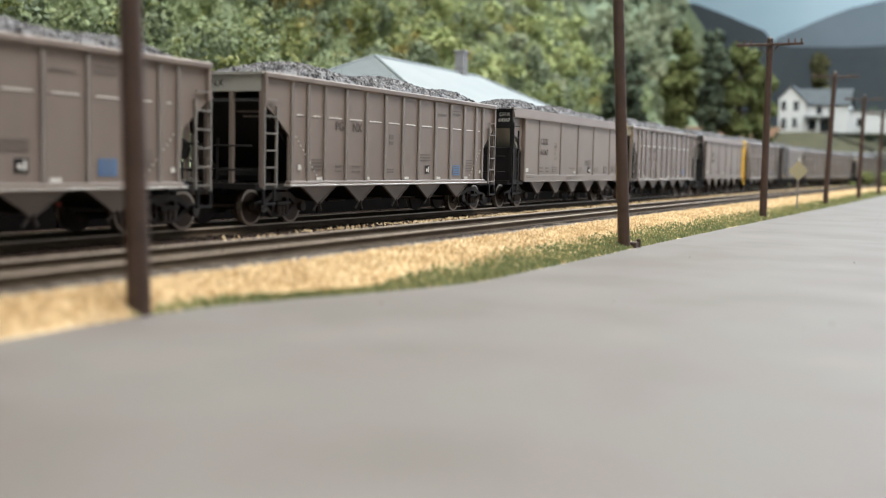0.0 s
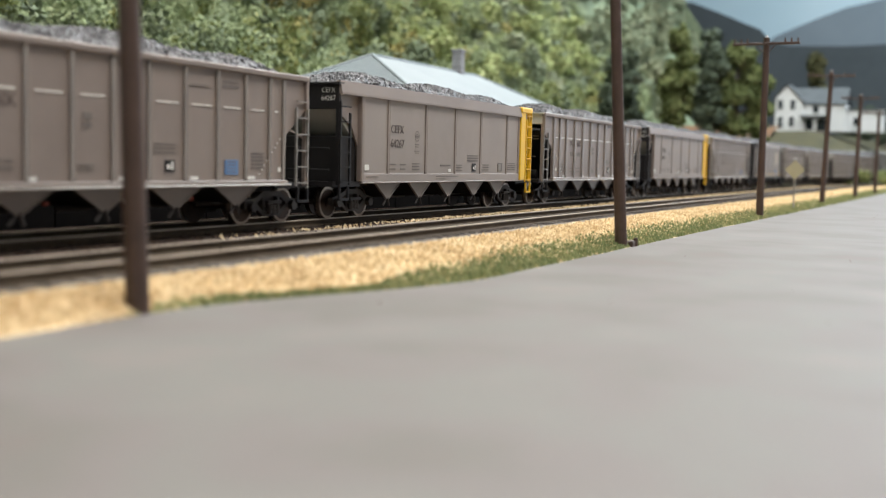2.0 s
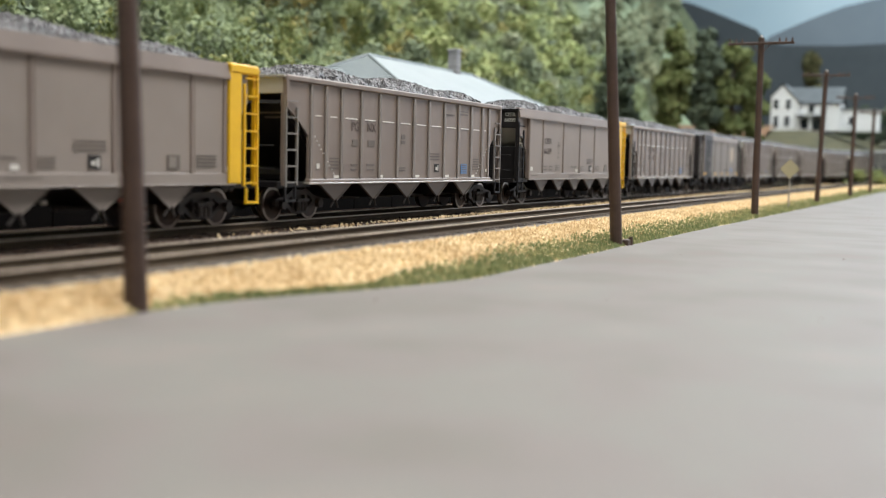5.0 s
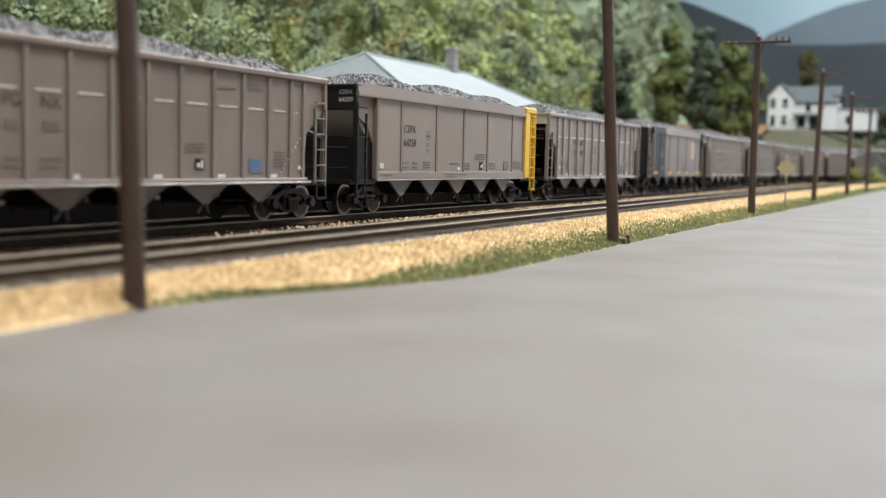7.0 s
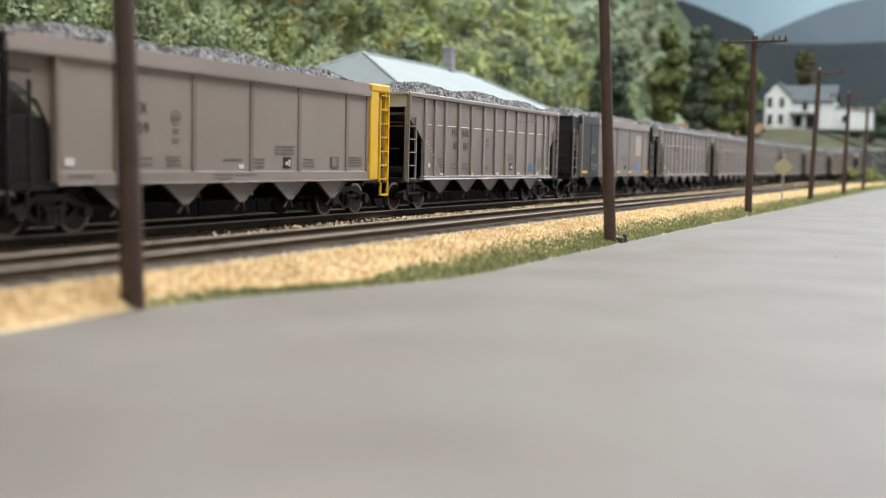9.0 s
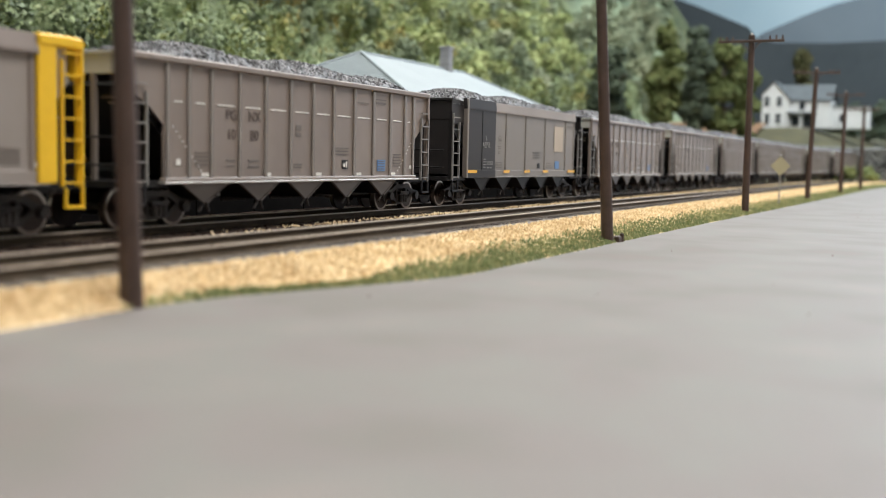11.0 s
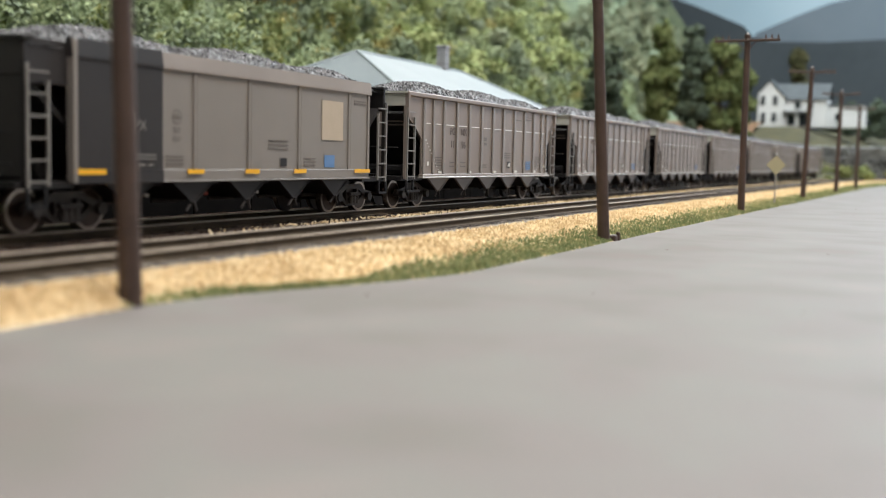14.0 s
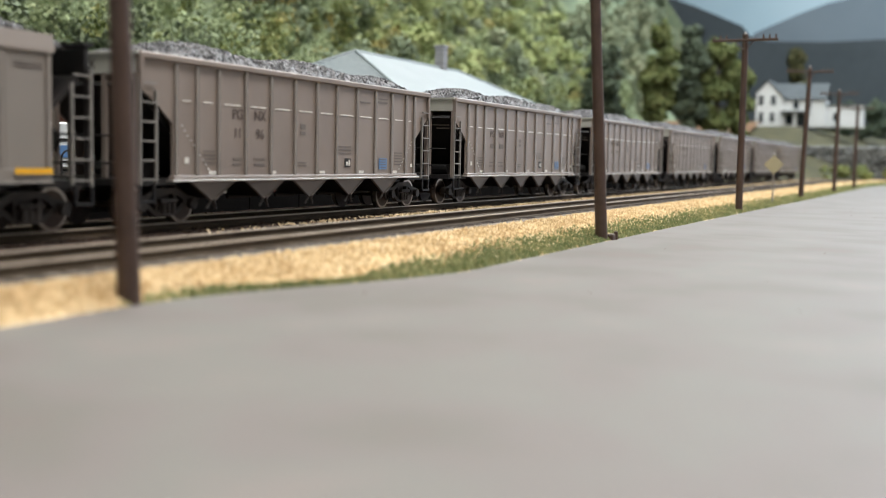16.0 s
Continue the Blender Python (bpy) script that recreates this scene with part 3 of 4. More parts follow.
def ribbed_car():
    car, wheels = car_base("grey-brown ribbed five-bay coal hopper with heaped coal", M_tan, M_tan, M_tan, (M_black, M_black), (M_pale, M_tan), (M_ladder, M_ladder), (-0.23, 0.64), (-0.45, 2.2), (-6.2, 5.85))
    ribs = (-6.40, -5.65, -4.83, -3.72, -2.62, -1.48, -0.38, 0.70, 1.87, 3.02, 4.10, 5.08, 5.68)
    for s in (-1, 1):
        a, b = sorted((s * 1.50, s * 1.56))
        side = part("side", SL(side_poly(-7.62, -6.5, 5.75, 6.74), "y", a, b), M_tan, car)
        a, b = sorted((s * 1.48, s * 1.66))
        part("top_chord", B((-7.66, 6.78, a, b, 3.67, 3.83), bevel=0.03), M_tan, side)
        part("side_sill", B((-6.55, 5.8, a, b, 1.05, 1.14), bevel=0.02), M_tan, side)
        a, b = sorted((s * 1.50, s * 1.72))
        part("sill_flange", B((-6.65, 5.88, a, b, 1.0, 1.05), bevel=0.01), M_edge, side)
        for k, x in enumerate(ribs):
            a, b = sorted((s * 1.55, s * 1.62))
            part("rib", B((x - 0.06, x + 0.06, a, b, 1.13, 3.68), bevel=0.025), M_rib, side)
            if k < 12:
                w = ribs[k + 1] - x
                a, b = sorted((s * 1.555, s * 1.578))
                # seam dash whose highlight is painted in with a near-white colour
                part("seam", SL([(x + 0.22, 2.83), (x + w - 0.2, 2.83), (x + w - 0.25, 2.86), (x + 0.27, 2.86)], "y", a, b), M_seam, side)
        a, b = sorted((s * 1.50, s * 1.65))
        part("corner_post", B((-7.65, -7.54, a, b, 2.98, 3.70), bevel=0.01), M_tan, side)
        part("corner_post", B((6.64, 6.75, a, b, 2.98, 3.70), bevel=0.01), M_tan, side)
    for x, t in ((-4.05, "PG"), (-3.1, "NX")):
        words("reporting_mark", t, 0.36, M_dark, car, at(x, -1.575, 2.62, 0, 90))
    bars([(-5.42, -4.95, 1.42 + 0.09 * i, 1.45 + 0.09 * i) for i in range(4)] + [(-4.25, -3.9, 1.38, 1.42), (-4.25, -3.9, 1.52, 1.56), (-3.35, -2.9, 1.38, 1.42), (-3.35, -2.9, 1.52, 1.56)]
         + [(4.35, 4.85, 1.42 + 0.09 * i, 1.45 + 0.09 * i) for i in range(5)] + [(0.85, 1.55, 1.74 + 0.09 * i, 1.77 + 0.09 * i) for i in range(3)] + [(-1.3, -0.9, 1.36, 1.40), (-1.3, -0.9, 1.44, 1.48), (3.2, 3.8, 3.3, 3.36), (3.2, 3.8, 3.42, 3.45), (-1.2, -0.95, 2.2, 2.3), (-1.2, -0.95, 2.36, 2.5)], M_faint, "stencil_line", car, -1.57)
    bars([(1.20, 1.52, 1.34, 1.60)], M_black, "placard", car, -1.575)
    bars([(1.26, 1.36, 1.40, 1.50), (1.40, 1.47, 1.38, 1.56)], M_white, "placard_mark", car, -1.582)
    bars([(3.30, 3.80, 1.28, 1.62)], M_blue, "blue_placard", car, -1.575)
    bars([(3.36, 3.74, z, z + 0.025) for z in (1.33, 1.41, 1.49, 1.56)], M_faint, "placard_line", car, -1.579)
    for x in (-5.2, -2.65, -0.2, 2.04, 4.2):
        bars([(x, x + 0.28, 1.16, 1.24)], M_white, "reflector", car, -1.575)
    bars([(-6.1, -5.95, 1.42, 1.56)], M_white, "white_tag", car, -1.575)
    bars([(5.45, 5.6, 1.35, 1.46)], M_white, "white_tag", car, -1.575)
    bars([(2.05, 2.7, 3.26, 3.30)], M_faint, "owner_mark", car, -1.575)
    rivets = bmesh.new()
    for i in range(10):
        for sx in (-1, 1):
            x, z = (-6.2 + 0.11 * i if sx < 0 else 5.65 - 0.11 * i), 2.28 - 0.11 * i
            box(rivets, x - 0.018, x + 0.018, -1.585, -1.55, z - 0.018, z + 0.018)
    tagged(part("rivets", rivets, M_white, car), kind="stuff")
    words("end_mark", "PGNX", 0.28, M_dark, car, at(-7.66, 0.0, 3.55, -90, 90))
    return car, wheels


def smooth_side(car, material, chord, ribs, dark_to=None, right=6.9):
    for s in (-1, 1):
        a, b = sorted((s * 1.50, s * 1.56))
        outline = [(-6.15, 3.72), (right, 3.72), (right, 2.98), (6.35, 2.30), (6.25, 1.02), (-6.15, 1.02)] if dark_to is None else [(-6.15, 3.72), (right, 3.72), (right, 1.02), (-6.15, 1.02)]
        side = part("side", SL(outline, "y", a, b), material, car)
        slim = dark_to is not None
        if not slim:
            a, b = sorted((s * 1.40, s * 1.46))
            # recessed gusset; its shade is deepened by colouring it M_tan
            part("end_gusset", SL([(-7.40, 3.72), (-6.10, 3.72), (-6.10, 1.85), (-6.55, 2.62), (-7.36, 3.04)], "y", a, b), M_tan, side)
            a, b = sorted((s * 1.42, s * 1.615))
            part("corner_post", B((-6.24, -6.08, a, b, 1.06, 3.54), bevel=0.03), M_tan, side)
        part("top_chord", SL([(s * 1.46, 3.88), (s * 1.58, 3.88), (s * (1.62 if slim else 1.65), 3.58 if slim else 3.56), (s * (1.62 if slim else 1.65), 3.52 if slim else 3.50), (s * 1.50, 3.52 if slim else 3.50)], "x", -6.2 if slim else -7.42, right + 0.05 if slim else 6.12), chord, side)
        a2, b2 = sorted((s * 1.50, s * 1.585))
        part("side_sill", B((-6.2, min(6.4, right), a2, b2, 1.06, 1.30), bevel=0.012), material, side)
        a2, b2 = sorted((s * 1.50, s * 1.63))
        part("sill_flange", B((-6.2, min(6.4, right), a2, b2, 1.015, 1.06), bevel=0.01), material, side)
        for x in ribs:
            a3, b3 = sorted((s * 1.555, s * 1.59))
            part("rib", B((x - 0.07, x + 0.07, a3, b3, 1.29, 3.53), bevel=0.03), M_tan if material is M_tan2 else material, side)
        if dark_to is not None:
            a4, b4 = sorted((s * 1.55, s * 1.608))
            part("dark_panel", SL([(-6.13, 1.31), (dark_to, 1.31), (dark_to, 3.515), (-6.13, 3.515)], "y", a4, b4), M_charcoal, side, "charcoal-painted end panel")
            part("dark_chord", SL([(s * 1.45, 3.895), (s * 1.59, 3.895), (s * 1.634, 3.58), (s * 1.634, 3.515), (s * 1.50, 3.515)], "x", -6.27, dark_to), M_charcoal, side)
            a6, b6 = sorted((s * 1.50, s * 1.635))
            part("dark_sill", B((-6.13, dark_to, a6, b6, 1.025, 1.305)), M_charcoal, side)
            a7, b7 = sorted((s * 1.45, s * 1.652))
            part("worn_edge", B((-6.26, -6.13, a7, b7, 1.02, 3.88), bevel=0.02), M_silver, side)
            part("dark_end", B((-7.35, -6.26, min(s * 1.42, s * 1.48), max(s * 1.42, s * 1.48), 2.95, 3.80)), M_charcoal, side)


def emblem_mark(car, x, y):
    """A round builder's emblem over two small square marks."""
    emblem, n = bmesh.new(), 20
    for rr, w in ((0.17, 0.03), (0.08, 0.03)):
        o, q = ([emblem.verts.new((x + r * math.cos(6.2832 * i / n), y, 2.48 + r * math.sin(6.2832 * i / n))) for i in range(n)] for r in (rr, rr - w))
        for i in range(n):
            emblem.faces.new((o[i], o[(i + 1) % n], q[(i + 1) % n], q[i]))
    for z0, z1, w in ((2.44, 2.50, 0.13), (2.20, 2.23, 0.13), (2.13, 2.16, 0.10), (2.00, 2.02, 0.15), (1.94, 1.96, 0.12)):
        box(emblem, x - w, x + w, y - 0.003, y + 0.007, z0, z1)
    part("emblem", emblem, M_faint, car)


def smooth_car(number):
    car, wheels = car_base("warm grey smooth-sided five-bay coal hopper with yellow end ladders", M_tan2, M_tan2, M_tan2, (M_black, M_yellow), (M_black, M_yellow), (M_black, M_yellow), (-0.02, 0.15), (-0.03, 2.15), (-5.9, 5.75))
    # top chord takes the darker M_tan: its shade is put into the colour
    smooth_side(car, M_tan2, M_tan, (-4.58, -2.05, 0.18, 2.34, 4.82, 6.0))
    part("yellow_post", B((6.10, 6.58, -1.64, -1.50, 1.05, 3.86), bevel=0.02), M_yellow, car, "yellow end post")
    part("yellow_crown", B((6.10, 7.26, -1.66, -1.45, 3.66, 3.90), bevel=0.04), M_yellow, car)
    words("reporting_mark", "CEFX", 0.35, M_dark, car, at(-4.02, -1.575, 2.64, 0, 90))
    words("car_number", number, 0.35, M_dark, car, at(-4.0, -1.575, 2.21, 0, 90))
    words("end_mark", "CEFX", 0.19, M_white, car, at(-7.455, -1.22, 3.60, -90, 90))
    words("end_number", number, 0.19, M_white, car, at(-7.455, -1.22, 3.38, -90, 90))
    bars([(-4.5, -4.1, 1.42, 1.46), (-4.5, -4.1, 1.56, 1.60), (-3.8, -3.45, 1.42, 1.46), (-3.8, -3.45, 1.56, 1.60)] + [(-3.0, -2.5, 1.42 + 0.09 * i, 1.45 + 0.09 * i) for i in range(3)]
         + [(1.2, 2.1, 1.74 + 0.09 * i, 1.77 + 0.09 * i) for i in range(3)] + [(2.55, 3.1, 1.42 + 0.09 * i, 1.45 + 0.09 * i) for i in range(3)] + [(4.95, 5.7, 1.44 + 0.08 * i, 1.47 + 0.08 * i) for i in range(4)] + [(0.2, 0.75, 1.40 + 0.09 * i, 1.43 + 0.09 * i) for i in range(3)]
         + [(-0.95, -0.2, 1.56, 1.60)], M_faint, "stencil_line", car, -1.57)
    bars([(-1.3, -0.6, 1.20, 1.23), (-0.5, 0.4, 1.20, 1.22), (-1.3, -0.6, 1.12, 1.14), (-5.9, -5.2, 1.19, 1.22)], M_faint, "sill_line", car, -1.59)
    bars([(1.60, 1.94, 1.38, 1.66)], M_black, "placard", car, -1.575)
    bars([(1.68, 1.78, 1.46, 1.54), (1.82, 1.89, 1.42, 1.6)], M_white, "placard_mark", car, -1.582)
    bars([(3.95, 4.38, 1.38, 1.70)], M_faint, "grey_placard", car, -1.575)
    bars([(4.0, 4.24, 1.42, 1.66)], M_silver, "placard_figure", car, -1.582)
    bars([(-6.0, -5.75, 1.40, 1.56)], M_white, "white_tag", car, -1.575)
    bars([(-0.35, -0.15, 1.36, 1.46)], M_white, "white_tag", car, -1.575)
    bars([(6.0, 6.15, 1.36, 1.46)], M_white, "white_tag", car, -1.575)
    emblem_mark(car, -2.68, -1.567)
    return car, wheels


def dark_end_car():
    car, wheels = car_base("grey coal hopper with one charcoal end and amber sill stripes", M_silver, M_black, M_charcoal, (M_black, M_charcoal), (M_charcoal, M_black), (M_ladder, M_ladder), (0.0, 0.45), (-0.1, 2.15), (-5.9, 5.75))
    smooth_side(car, M_silver, M_tan2, (-2.38, -0.24, 2.05, 4.72, 5.86), dark_to=-3.55, right=5.92)
    part("end_sheet", B((-7.40, -7.34, -1.46, 1.46, 1.15, 3.76), bevel=0.02), M_charcoal, car, "plain charcoal end sheet")
    words("reporting_mark", "AEPX", 0.30, M_ladder, car, at(-4.45, -1.615, 2.24, 0, 90))
    bars([(-4.68, -4.48, 1.40 + 0.1 * i, 1.43 + 0.1 * i) for i in range(4)] + [(-4.38, -3.78, 1.52 + 0.08 * i, 1.55 + 0.08 * i) for i in range(2)] + [(-4.33, -4.13, 1.38, 1.42), (-4.03, -3.88, 1.38, 1.42)], M_ladder, "data_line", car, -1.612)
    bars([(-4.50, -4.47, 2.52, 2.60), (-4.47, -4.44, 2.46, 2.54), (-4.44, -4.41, 2.40, 2.48)], M_ladder, "slash_mark", car, -1.612)
    emblem_mark(car, -3.02, -1.567)
    part("panel_seam", B((-4.84, -4.78, -1.622, -1.60, 1.32, 3.51)), M_black, car)
    for x0, x1 in ((-6.25, -5.35), (-2.72, -2.12), (-0.48, 0.12), (1.72, 2.32), (4.95, 5.88)):
        bars([(x0, x1, 1.20, 1.31)], M_orange, "amber_stripe", car, -1.64)
    bars([(3.2, 4.35, 2.12, 3.22)], M_cream, "cream_placard", car, -1.575)
    bars([(3.35, 3.90, 1.36, 1.70)], M_blue, "blue_placard", car, -1.575)
    bars([(1.15, 1.45, 1.38, 1.6)], M_black, "placard", car, -1.575)
    bars([(0.6, 1.5, 1.82 + 0.1 * i, 1.85 + 0.1 * i) for i in range(3)] + [(-3.4, -2.8, 1.4 + 0.09 * i, 1.43 + 0.09 * i) for i in range(3)] + [(-0.2, 0.3, 1.40 + 0.09 * i, 1.4 + 0.09 * i) for i in range(2)]
         + [(2.3, 2.9, 1.40 + 0.09 * i, 1.43 + 0.09 * i) for i in range(3)] + [(5.0, 5.7, 3.2, 3.24), (5.0, 5.7, 3.28, 3.31), (0.6, 1.5, 2.02, 2.05)], M_faint, "stencil_line", car, -1.57)
    return car, wheels


PITCH, SPEED, FIRST = 16.03, 6.30, 30.17

cars = []


def wheels_of(car):
    return [o for o in car.children_recursive if o.name.startswith("wheelset")]


first_ribbed, _ = ribbed_car()
ribbed_made = False
numbers = {1: "64267", 3: "64259"}
for k in range(-1, 13):
    if k in numbers:
        car, _ = smooth_car(numbers[k])
    elif k == 5:
        car, _ = dark_end_car()
    elif not ribbed_made:
        car, ribbed_made = first_ribbed, True
    else:
        car = copy_thing(first_ribbed, at(0, 0, 0))
    cars.append((k, car))
    if k not in (1, 3, 5):
        marks = {4: ("10", "80"), 6: ("11", "96")}.get(k)
        if marks:
            for x, t in ((-4.05, marks[0]), (-3.1, marks[1])):
                words("car_number", t, 0.36, M_dark, car, at(x, -1.575, 2.16, 0, 90))
        elif k > 0:
            bars([(-4.2, -3.9, 2.08, 2.26)], M_faint, "car_number", car, -1.572)
            bars([(-3.3, -2.9, 2.08, 2.26)], M_faint, "car_number", car, -1.572)


# ---- telegraph poles ----
def telegraph_pole(x, y, z, height, lean, side_lean=0.0):
    root = tagged(empty("telegraph_pole", x, y, z), "brown wooden telegraph pole with one crossarm at the deck edge", "telegraph pole", "line poles")
    root.matrix_basis = at(x, y, z, 0, side_lean, lean)
    part("pole", rod(bmesh.new(), (0, 0, -0.4), (0, 0, height), 0.175, 0.14, seg=16), M_pole, root, smooth=False)
    z = height - 0.28
    part("crossarm", B((-0.19, -0.09, -1.5, 1.5, z - 0.06, z + 0.06), bevel=0.015), M_pole, root)
    part("brace", R(((-0.13, -0.42, z - 0.04), (-0.11, 0, z - 0.52), 0.03), ((-0.13, 0.42, z - 0.04), (-0.11, 0, z - 0.52), 0.03)), M_pole, root)
    for yy in (-1.4, -1.12, -0.84, 0.84, 1.12, 1.4):
        part("insulator", rod(bmesh.new(), (-0.14, yy, z + 0.05), (-0.14, yy, z + 0.24), 0.05, 0.035, seg=8), M_pole, root)
    for h in (height - 1.9, height - 2.5):
        part("strap", rod(bmesh.new(), (0, 0, h), (0, 0, h + 0.05), 0.16, seg=14), M_pole, root)
    part("pole_cap", rod(bmesh.new(), (0, 0, height), (0, 0, height + 0.12), 0.08, 0.03, seg=8), M_glass, root)
    return root


for x, y, h, lean, sl in ((11.79, 10.64, 8.6, -0.72, -1.47), (28.91, 8.63, 8.6, -1.51, -3.09), (51.01, 8.61, 8.30, -0.18, -0.36), (74.18, 8.54, 8.75, 0.6, 1.2), (94.28, 8.24, 8.55, 0.1, 0.26), (113.2, 8.07, 8.3, 0.0, 0.0)):
    telegraph_pole(x, y, DECK, h, lean, sl)
stake = tagged(empty("pole_stub", 29.45, 8.5, DECK), "small brown stub beside a pole foot", "stub")
part("block", B((-0.25, 0.2, -0.12, 0.1, -0.05, 0.17), bevel=0.03), M_pole, stake)
part("peg", rod(bmesh.new(), (0.1, -0.1, 0), (0.1, -0.1, 0.24), 0.07, 0.06), M_pole, stake)

# ---- yellow diamond sign ----
sign = tagged(empty("road_sign", 61.67, 8.6, -0.62), "yellow diamond warning sign on a thin grey post", "road sign")
part("post", B((0.0, 0.07, -0.04, 0.04, -0.2, 2.85)), M_ladder, sign)
part("sign_plate", SL([(0, 1.78), (0.54, 2.33), (0, 2.88), (-0.54, 2.33)], "x", -0.03, 0.0), M_sign, sign)
part("border", SL([(0, 1.86), (0.46, 2.33), (0, 2.80), (-0.46, 2.33)], "x", -0.034, -0.03), M_sign, sign)
part("bolt", rod(bmesh.new(), (-0.05, 0, 2.95), (0.05, 0, 2.95), 0.05), M_white, sign)


# ---- depot behind the train ----
def depot():
    root = tagged(empty("depot", 58.6, 30, 0), "wooden railway depot with a pale hipped metal roof", "station building")
    L, W, EV, HZ = 11.8, 5.6, 4.85, 7.5
    wall = part("wall", B((-L + 1.2, L - 1.2, -W + 1.2, W - 1.2, 1.3, EV)), M_depot, root)
    part("wainscot", B((-L + 1.17, L - 1.17, -W + 1.17, W - 1.17, -0.4, 1.3)), M_brownwall, root)
    rx = 6.95
    for name, poly in (("roof_front", [(-L, -W, EV), (L, -W, EV), (rx, 0, HZ), (-rx, 0, HZ)]), ("roof_back", [(L, W, EV), (-L, W, EV), (-rx, 0, HZ), (rx, 0, HZ)]),
                       ("roof_end", [(-L, W, EV), (-L, -W, EV), (-rx, 0, HZ)]), ("roof_end", [(L, -W, EV), (L, W, EV), (rx, 0, HZ)])):
        bm = bmesh.new()
        top = [bm.verts.new(p) for p in poly]
        low = [bm.verts.new((p[0], p[1], p[2] - 0.15)) for p in poly]
        bm.faces.new(top)
        bm.faces.new(low[::-1])
        for i in range(len(poly)):
            j = (i + 1) % len(poly)
            bm.faces.new((top[i], low[i], low[j], top[j]))
        r = part(name, bm, M_roof, root)
        if name == "roof_end":
            s = -1 if poly[0][0] < 0 else 1
            for k in range(1, 19):
                u = k / 19
                x, z, w = s * (L - (L - rx) * u), EV + (HZ - EV) * u, W * (1 - u)
                part("roof_course", SL([(x, z + 0.02), (x + s * 0.16, z - 0.05), (x + s * 0.14, z - 0.08), (x, z - 0.02)], "y", -w, w), M_roof, r)
    caps = bmesh.new()
    rod(caps, (-rx, 0, HZ + 0.03), (rx, 0, HZ + 0.03), 0.08)
    for sx in (-1, 1):
        for sy in (-1, 1):
            rod(caps, (sx * rx, 0, HZ + 0.03), (sx * L, sy * W, EV + 0.03), 0.085)
    part("ridge_cap", caps, M_roof, root)
    part("fascia", B((-L, L, -W - 0.06, -W, EV - 0.3, EV - 0.02), (-L, L, W, W + 0.06, EV - 0.3, EV - 0.02), (-L - 0.06, -L, -W, W, EV - 0.3, EV - 0.02), (L, L + 0.06, -W, W, EV - 0.3, EV - 0.02)), M_trim, root)
    ch = part("chimney", B((3.85, 4.45, -0.30, 0.30, 6.6, 8.95)), M_brick, root)
    part("chimney_cap", B((3.78, 4.52, -0.37, 0.37, 8.82, 8.97), bevel=0.03), M_brick, ch)
    for r_ in range(14):
        z = 7.0 + r_ * 0.132
        part("brick_course", B((3.83, 4.47, -0.32, 0.32, z, z + 0.10)), M_brick, ch)
    for x in (-8, -4.5, -1, 3, 7):
        w = part("window", B((x - 0.5, x + 0.5, -W + 1.12, -W + 1.2, 1.7, 3.6)), M_trim, root)
        part("pane", B((x - 0.4, x + 0.4, -W + 1.09, -W + 1.13, 1.8, 2.6), (x - 0.4, x + 0.4, -W + 1.09, -W + 1.13, 2.68, 3.5)), M_pane, w)
    return root


depot()

# ---- platform things glimpsed between the cars ----
def iron_fence(x0, x1, y):
    root = tagged(empty("iron_fence", (x0 + x1) / 2, y, 0.84), "black iron fence with looped tops beside the yard", "fence")
    n = round((x1 - x0) / 0.55)
    for i in range(n):
        x = -(x1 - x0) / 2 + i * 0.55
        rods = [((x, 0, 0), (x, 0, 0.55), 0.03), ((x + 0.5, 0, 0), (x + 0.5, 0, 0.55), 0.03)]
        pts = [(x + 0.25 - 0.25 * math.cos(math.pi * q / 6), 0, 0.55 + 0.25 * math.sin(math.pi * q / 6)) for q in range(7)]
        rods += [(pts[q], pts[q + 1], 0.03) for q in range(6)]
        part("fence_loop", R(*rods, seg=5), M_black, root)
    part("fence_rail", R(((-(x1 - x0) / 2, 0, 0.12), ((x1 - x0) / 2, 0, 0.12), 0.035), ((-(x1 - x0) / 2, 0, 0.45), ((x1 - x0) / 2, 0, 0.45), 0.035), seg=5), M_black, root)
    return root


iron_fence(14, 40, 25.2)


def white_van(x, y):
    van = tagged(empty("delivery_van", x, y, 0.86), "white box van with a blue panel behind the fence", "van")
    part("box", B((-3.2, 1.6, -1.1, 1.1, 0.16, 1.72), bevel=0.08), M_house, van)
    part("cab", B((1.6, 3.1, -1.05, 1.05, 0.16, 1.6), bevel=0.12), M_house, van)
    part("blue_panel", B((-0.9, 1.2, -1.13, -1.1, 0.55, 0.95)), M_blue, van)
    part("rub_strip", B((-3.2, 1.6, -1.14, -1.1, 1.12, 1.18)), M_black, van)
    part("lettering_bars", B((-2.6, -2.35, -1.13, -1.1, 0.62, 0.86), (-2.2, -1.95, -1.13, -1.1, 0.62, 0.80), (-1.85, -1.6, -1.13, -1.1, 0.62, 0.82)), M_dark, van)
    part("windscreen", B((2.9, 3.13, -0.95, 0.95, 0.95, 1.5)), M_pane, van)
    for wx in (-2.2, 2.2):
        for s in (-1, 1):
            part("wheel", rod(bmesh.new(), (wx, s * 0.85, 0.3), (wx, s * 1.08, 0.3), 0.3, seg=16), M_black, van)
    return van


white_van(26.2, 27.3)
shed = tagged(empty("freight_shed", 27, 33, 0.86), "brown and ochre clapboard freight shed in the yard", "shed")
part("wall", B((-8, 8, -2.5, 2.5, 0, 2.2)), M_brownwall, shed)
part("gable", B((-8.02, 8.02, -2.52, 2.52, 2.2, 2.9)), M_depot, shed)
